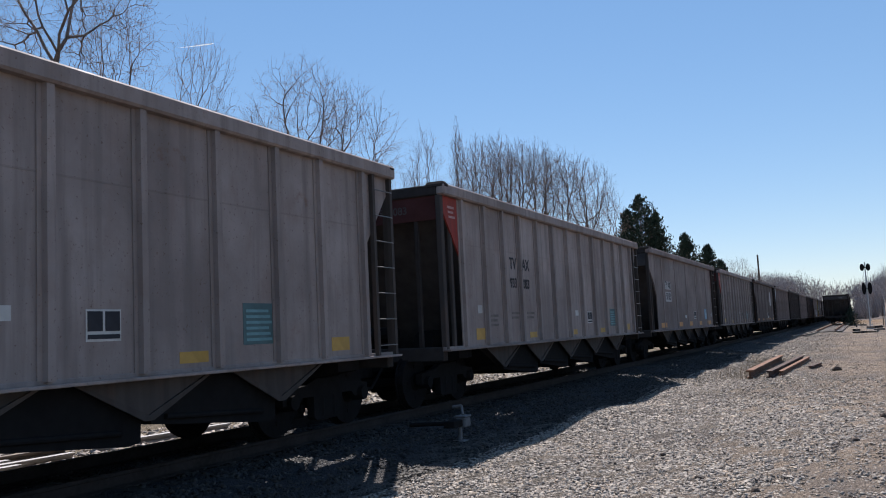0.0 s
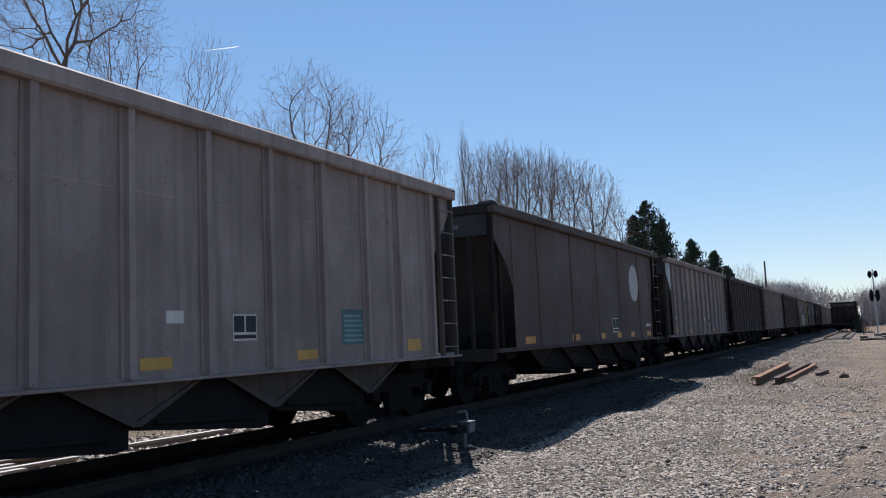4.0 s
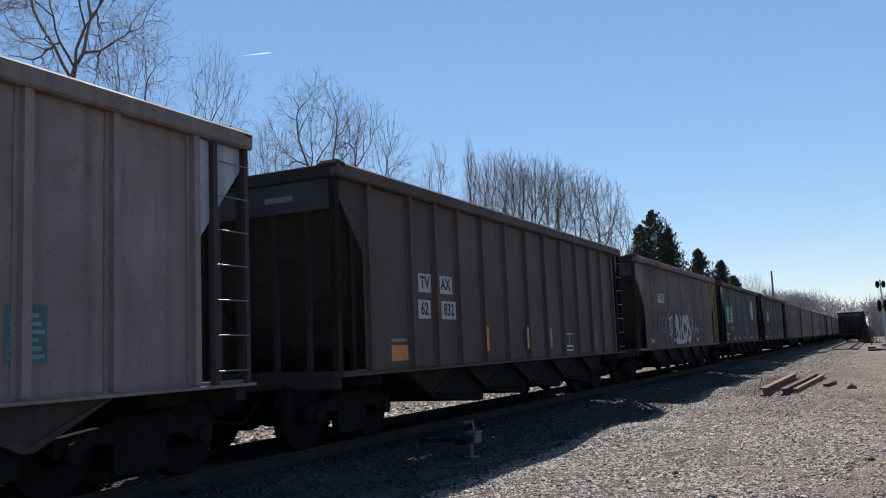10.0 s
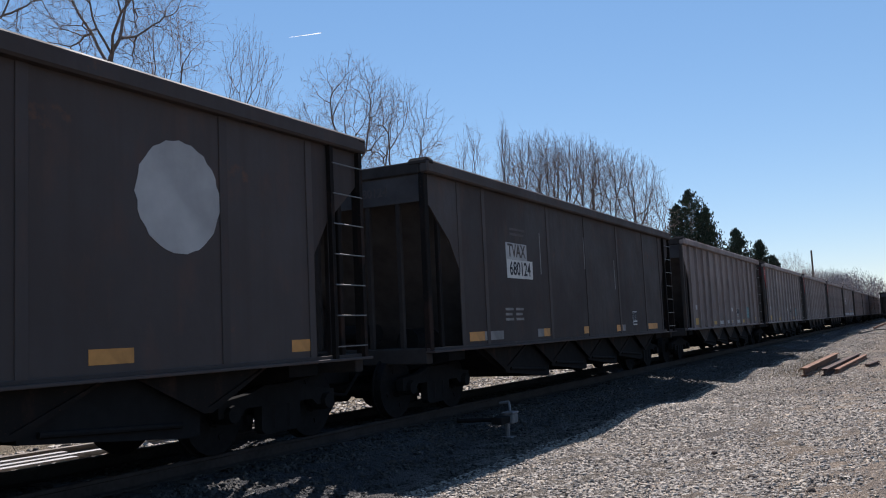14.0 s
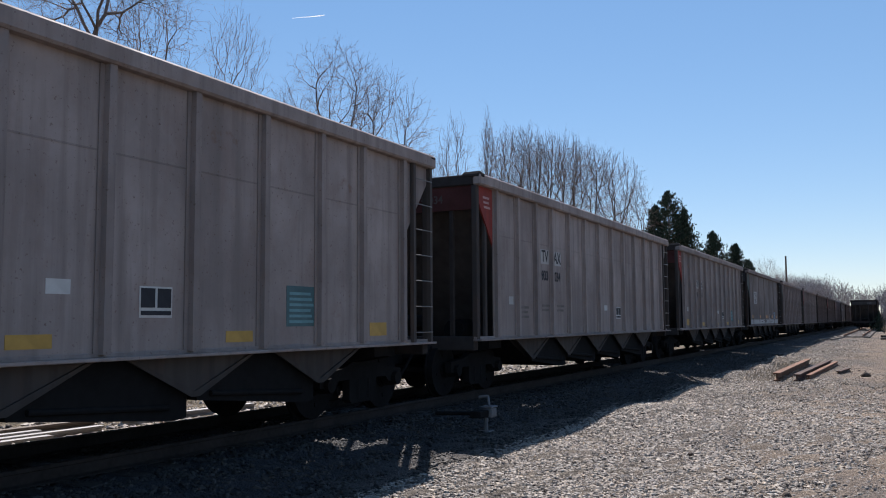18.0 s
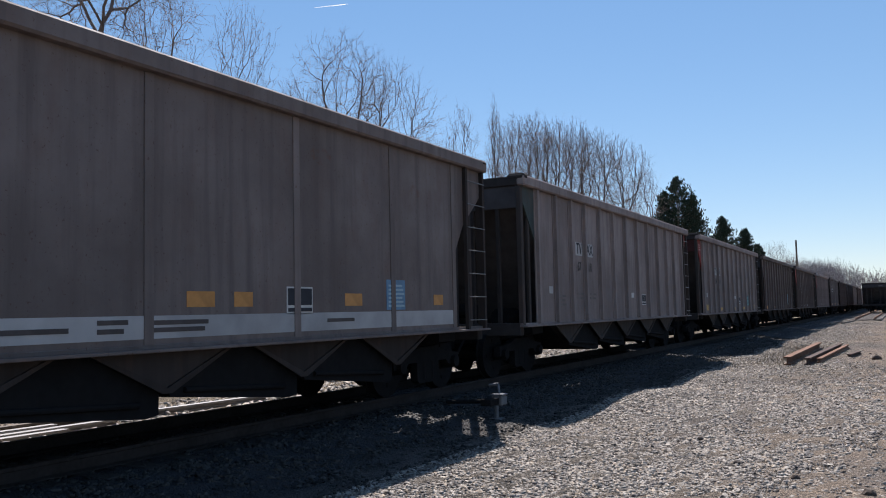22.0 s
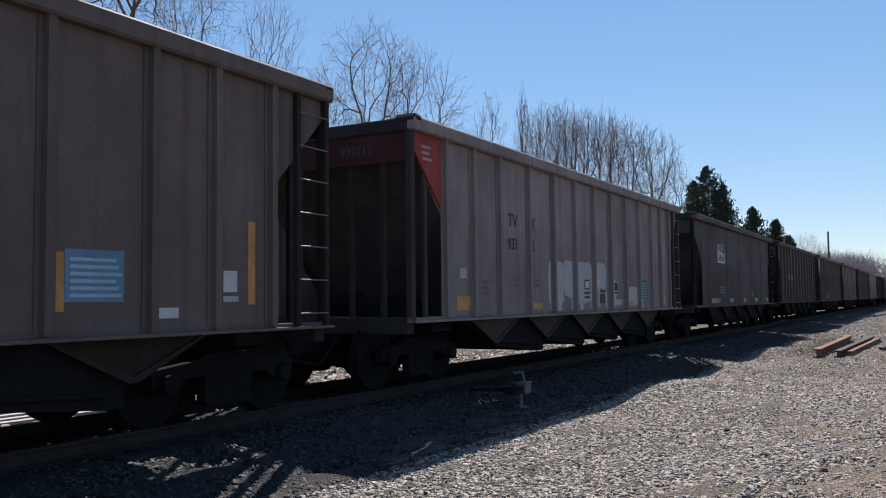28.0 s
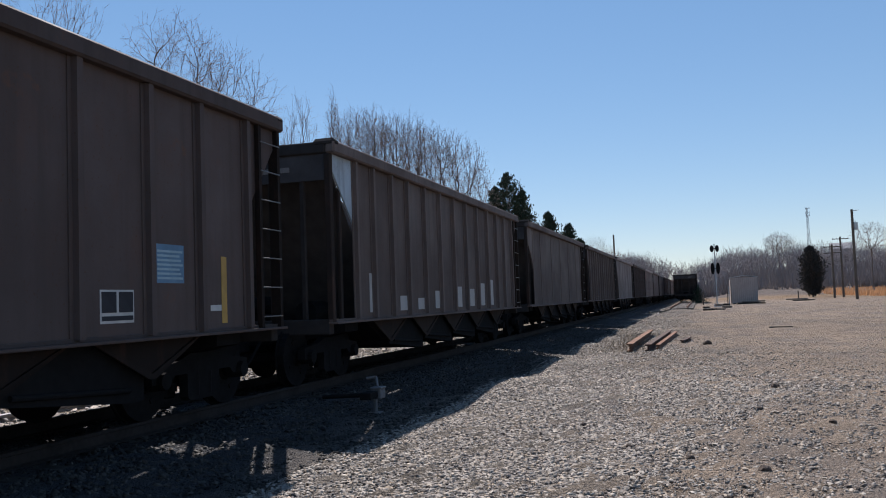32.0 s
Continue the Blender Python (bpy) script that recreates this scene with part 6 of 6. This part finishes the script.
def tower(x, y, h):
    """A slim lattice radio mast."""
    t = tagged(new("radio_mast"), "slim grey lattice radio mast on the far slope", "radio mast")
    t.location = (x, y, float(ground_height(x, y)))
    legs = [(math.cos(a), math.sin(a)) for a in (0.3, 2.4, 4.5)]
    def half(z):
        return 1.3 * (1 - 0.7 * z / h)
    for lx, ly in legs:
        part("leg", mesh_of(("mast_leg", round(lx, 2)), M_GALV, lambda bm: rod(bm, (lx * half(0), ly * half(0), -0.2), (lx * half(h), ly * half(h), h), 0.13, 0.09, 6)), t)
    n = 12
    for i in range(n):
        def fill(bm, i=i):
            for a in range(3):
                p, q = legs[a], legs[(a + 1) % 3]
                z0, z1 = h * i / n, h * (i + 1) / n
                rod(bm, (p[0] * half(z0), p[1] * half(z0), z0), (q[0] * half(z1), q[1] * half(z1), z1), 0.06, 0.06, 4)
                rod(bm, (p[0] * half(z1), p[1] * half(z1), z1), (q[0] * half(z1), q[1] * half(z1), z1), 0.05, 0.05, 4)
        part("bracing", mesh_of(("mast_bracing", i), M_GALV, fill), t)
    for z in (h - 0.3, h - 2.6, h - 4.0):
        part("antenna_ring", mesh_of("antenna_ring", M_GALV, lambda bm: [rod(bm, (1.1 * math.cos(a), 1.1 * math.sin(a), -0.5), (1.1 * math.cos(a), 1.1 * math.sin(a), 0.5), 0.16, 0.16, 6) for a in (0, 2.1, 4.2)] + [rod(bm, (0, 0, 0), (1.1 * math.cos(a), 1.1 * math.sin(a), 0), 0.08, 0.08, 5) for a in (0, 2.1, 4.2)]), t, pose(0, 0, z))


tower(55.7, 497.0, 37.0)


def far_house(x, y, w, d, eaves):
    """A pale-roofed house half hidden by the woods of the far slope."""
    ob = tagged(new("far_house"), "pale-roofed house half hidden in the far winter woods", "house")
    ob.location = (x, y, float(ground_height(x, y)))
    part("wall", mesh_of("house_wall", M_SHED, lambda bm: box(bm, -w / 2, w / 2, -d / 2, d / 2, -0.5, eaves)), ob)
    part("roof", mesh_of("house_roof", M_SILVERWASH, lambda bm: prism(bm, [(-d / 2 - 0.5, eaves - 0.1), (0, eaves + 0.35 * d), (d / 2 + 0.5, eaves - 0.1), (d / 2 + 0.5, eaves + 0.15), (0, eaves + 0.35 * d + 0.25), (-d / 2 - 0.5, eaves + 0.15)], -w / 2 - 0.4, w / 2 + 0.4)), ob)
    for i in range(4):
        xi = -w / 2 + w * (i + 0.5) / 4
        part("window", mesh_of("house_window", M_BLACK, lambda bm: box(bm, -0.6, 0.6, -d / 2 - 0.04, -d / 2, eaves * 0.45, eaves * 0.8)), ob, pose(xi, 0, 0))


far_house(47.5, 332.0, 7.0, 6.0, 8.4)


def siding_bush():
    """A dense dark shrub beside the standing wagon."""
    rng = np.random.default_rng(33)
    s = tagged(new("dark_shrub"), "dense dark green shrub beside the standing wagon", "shrub")
    s.location = (-1.2, 128.0, 0)
    segs = [(0, 0, 0, *(rng.normal(0, 0.5, 2)), rng.uniform(1, 2), 0.03, 0.01) for _ in range(30)]
    v, f = tubes(np.array(segs), 3)
    part("stems", raw_mesh("stems", v, f, M_BARK), s)
    vs, fs = [], []
    for i in range(2600):
        a, r = rng.uniform(0, 6.28), abs(rng.normal(0, 0.65))
        c = np.array([r * math.cos(a) * 1.0, r * math.sin(a) * 1.2, rng.uniform(0.05, 1) * max(0.3, 2.7 - 1.3 * r)])
        u, w = unit(rng.normal(0, 1, 3)), unit(rng.normal(0, 1, 3))
        k = len(vs)
        q = rng.uniform(0.1, 0.22)
        vs += [c, c + u * q * 0.5 + w * q * 0.3, c + u * q, c + u * q * 0.5 - w * q * 0.3]
        fs.append((k, k + 1, k + 2, k + 3))
    part("leaves", raw_mesh("leaves", np.array(vs), np.array(fs), M_CEDAR), s)


siding_bush()


def contrail():
    """A short vapour trail high in the sky: thin droplets that let the sunlight through."""
    m, nt, b = mat_base("vapour")
    tr = nt.nodes.new("ShaderNodeBsdfTranslucent")
    tr.inputs[0].default_value = (0.95, 0.95, 0.95, 1)
    nt.links.new(tr.outputs[0], nt.nodes["Material Output"].inputs[0])
    v, f = tubes(np.array([(0, 0, 0, 62, 43, 10, 0.4, 1.6), (62, 43, 10, 92, 63, 15, 1.6, 2.0), (92, 63, 15, 100, 69, 17, 2.0, 0.8)]), 8)
    ob = new("contrail", raw_mesh("contrail", v, f, m, True))
    return tagged(ob, "short white vapour trail in the clear sky", "contrail", kind="structure")


trail = contrail()


# ---- movement ----
def motions():
    """The train rolls towards -y; its wheels turn with it."""
    steps = [0.0, 4.0, 8.0, 12.0, 16.0, 20.0, 24.0, 28.0, 32.0]
    for k, car in CARS.items():
        walk(car, [(t, pose(TRACK_X, car_y(k, t), BODY_Z)) for t, _ in VIEW_FIT])
    walk(trail, [(t, pose(-2165 + 13.0 * t, 2390 + 9.2 * t, 1088 + 2.7 * t)) for t in steps])
    rate = math.degrees(SPEED / 0.457)
    lead = {}
    for w in WHEELSETS:
        y = round(w.location.y, 2)
        if w.parent.parent == parked:
            continue
        if y not in lead:
            walk(w, [(i / FPS, pose(0, y, 0.457, rate * i / FPS)) for i in range(32 * FPS + 1)])
            lead[y] = w.animation_data
        else:
            w.rotation_mode = "QUATERNION"
            keys = w.animation_data_create()
            keys.action = lead[y].action
            keys.action_slot = lead[y].action_slot


motions()
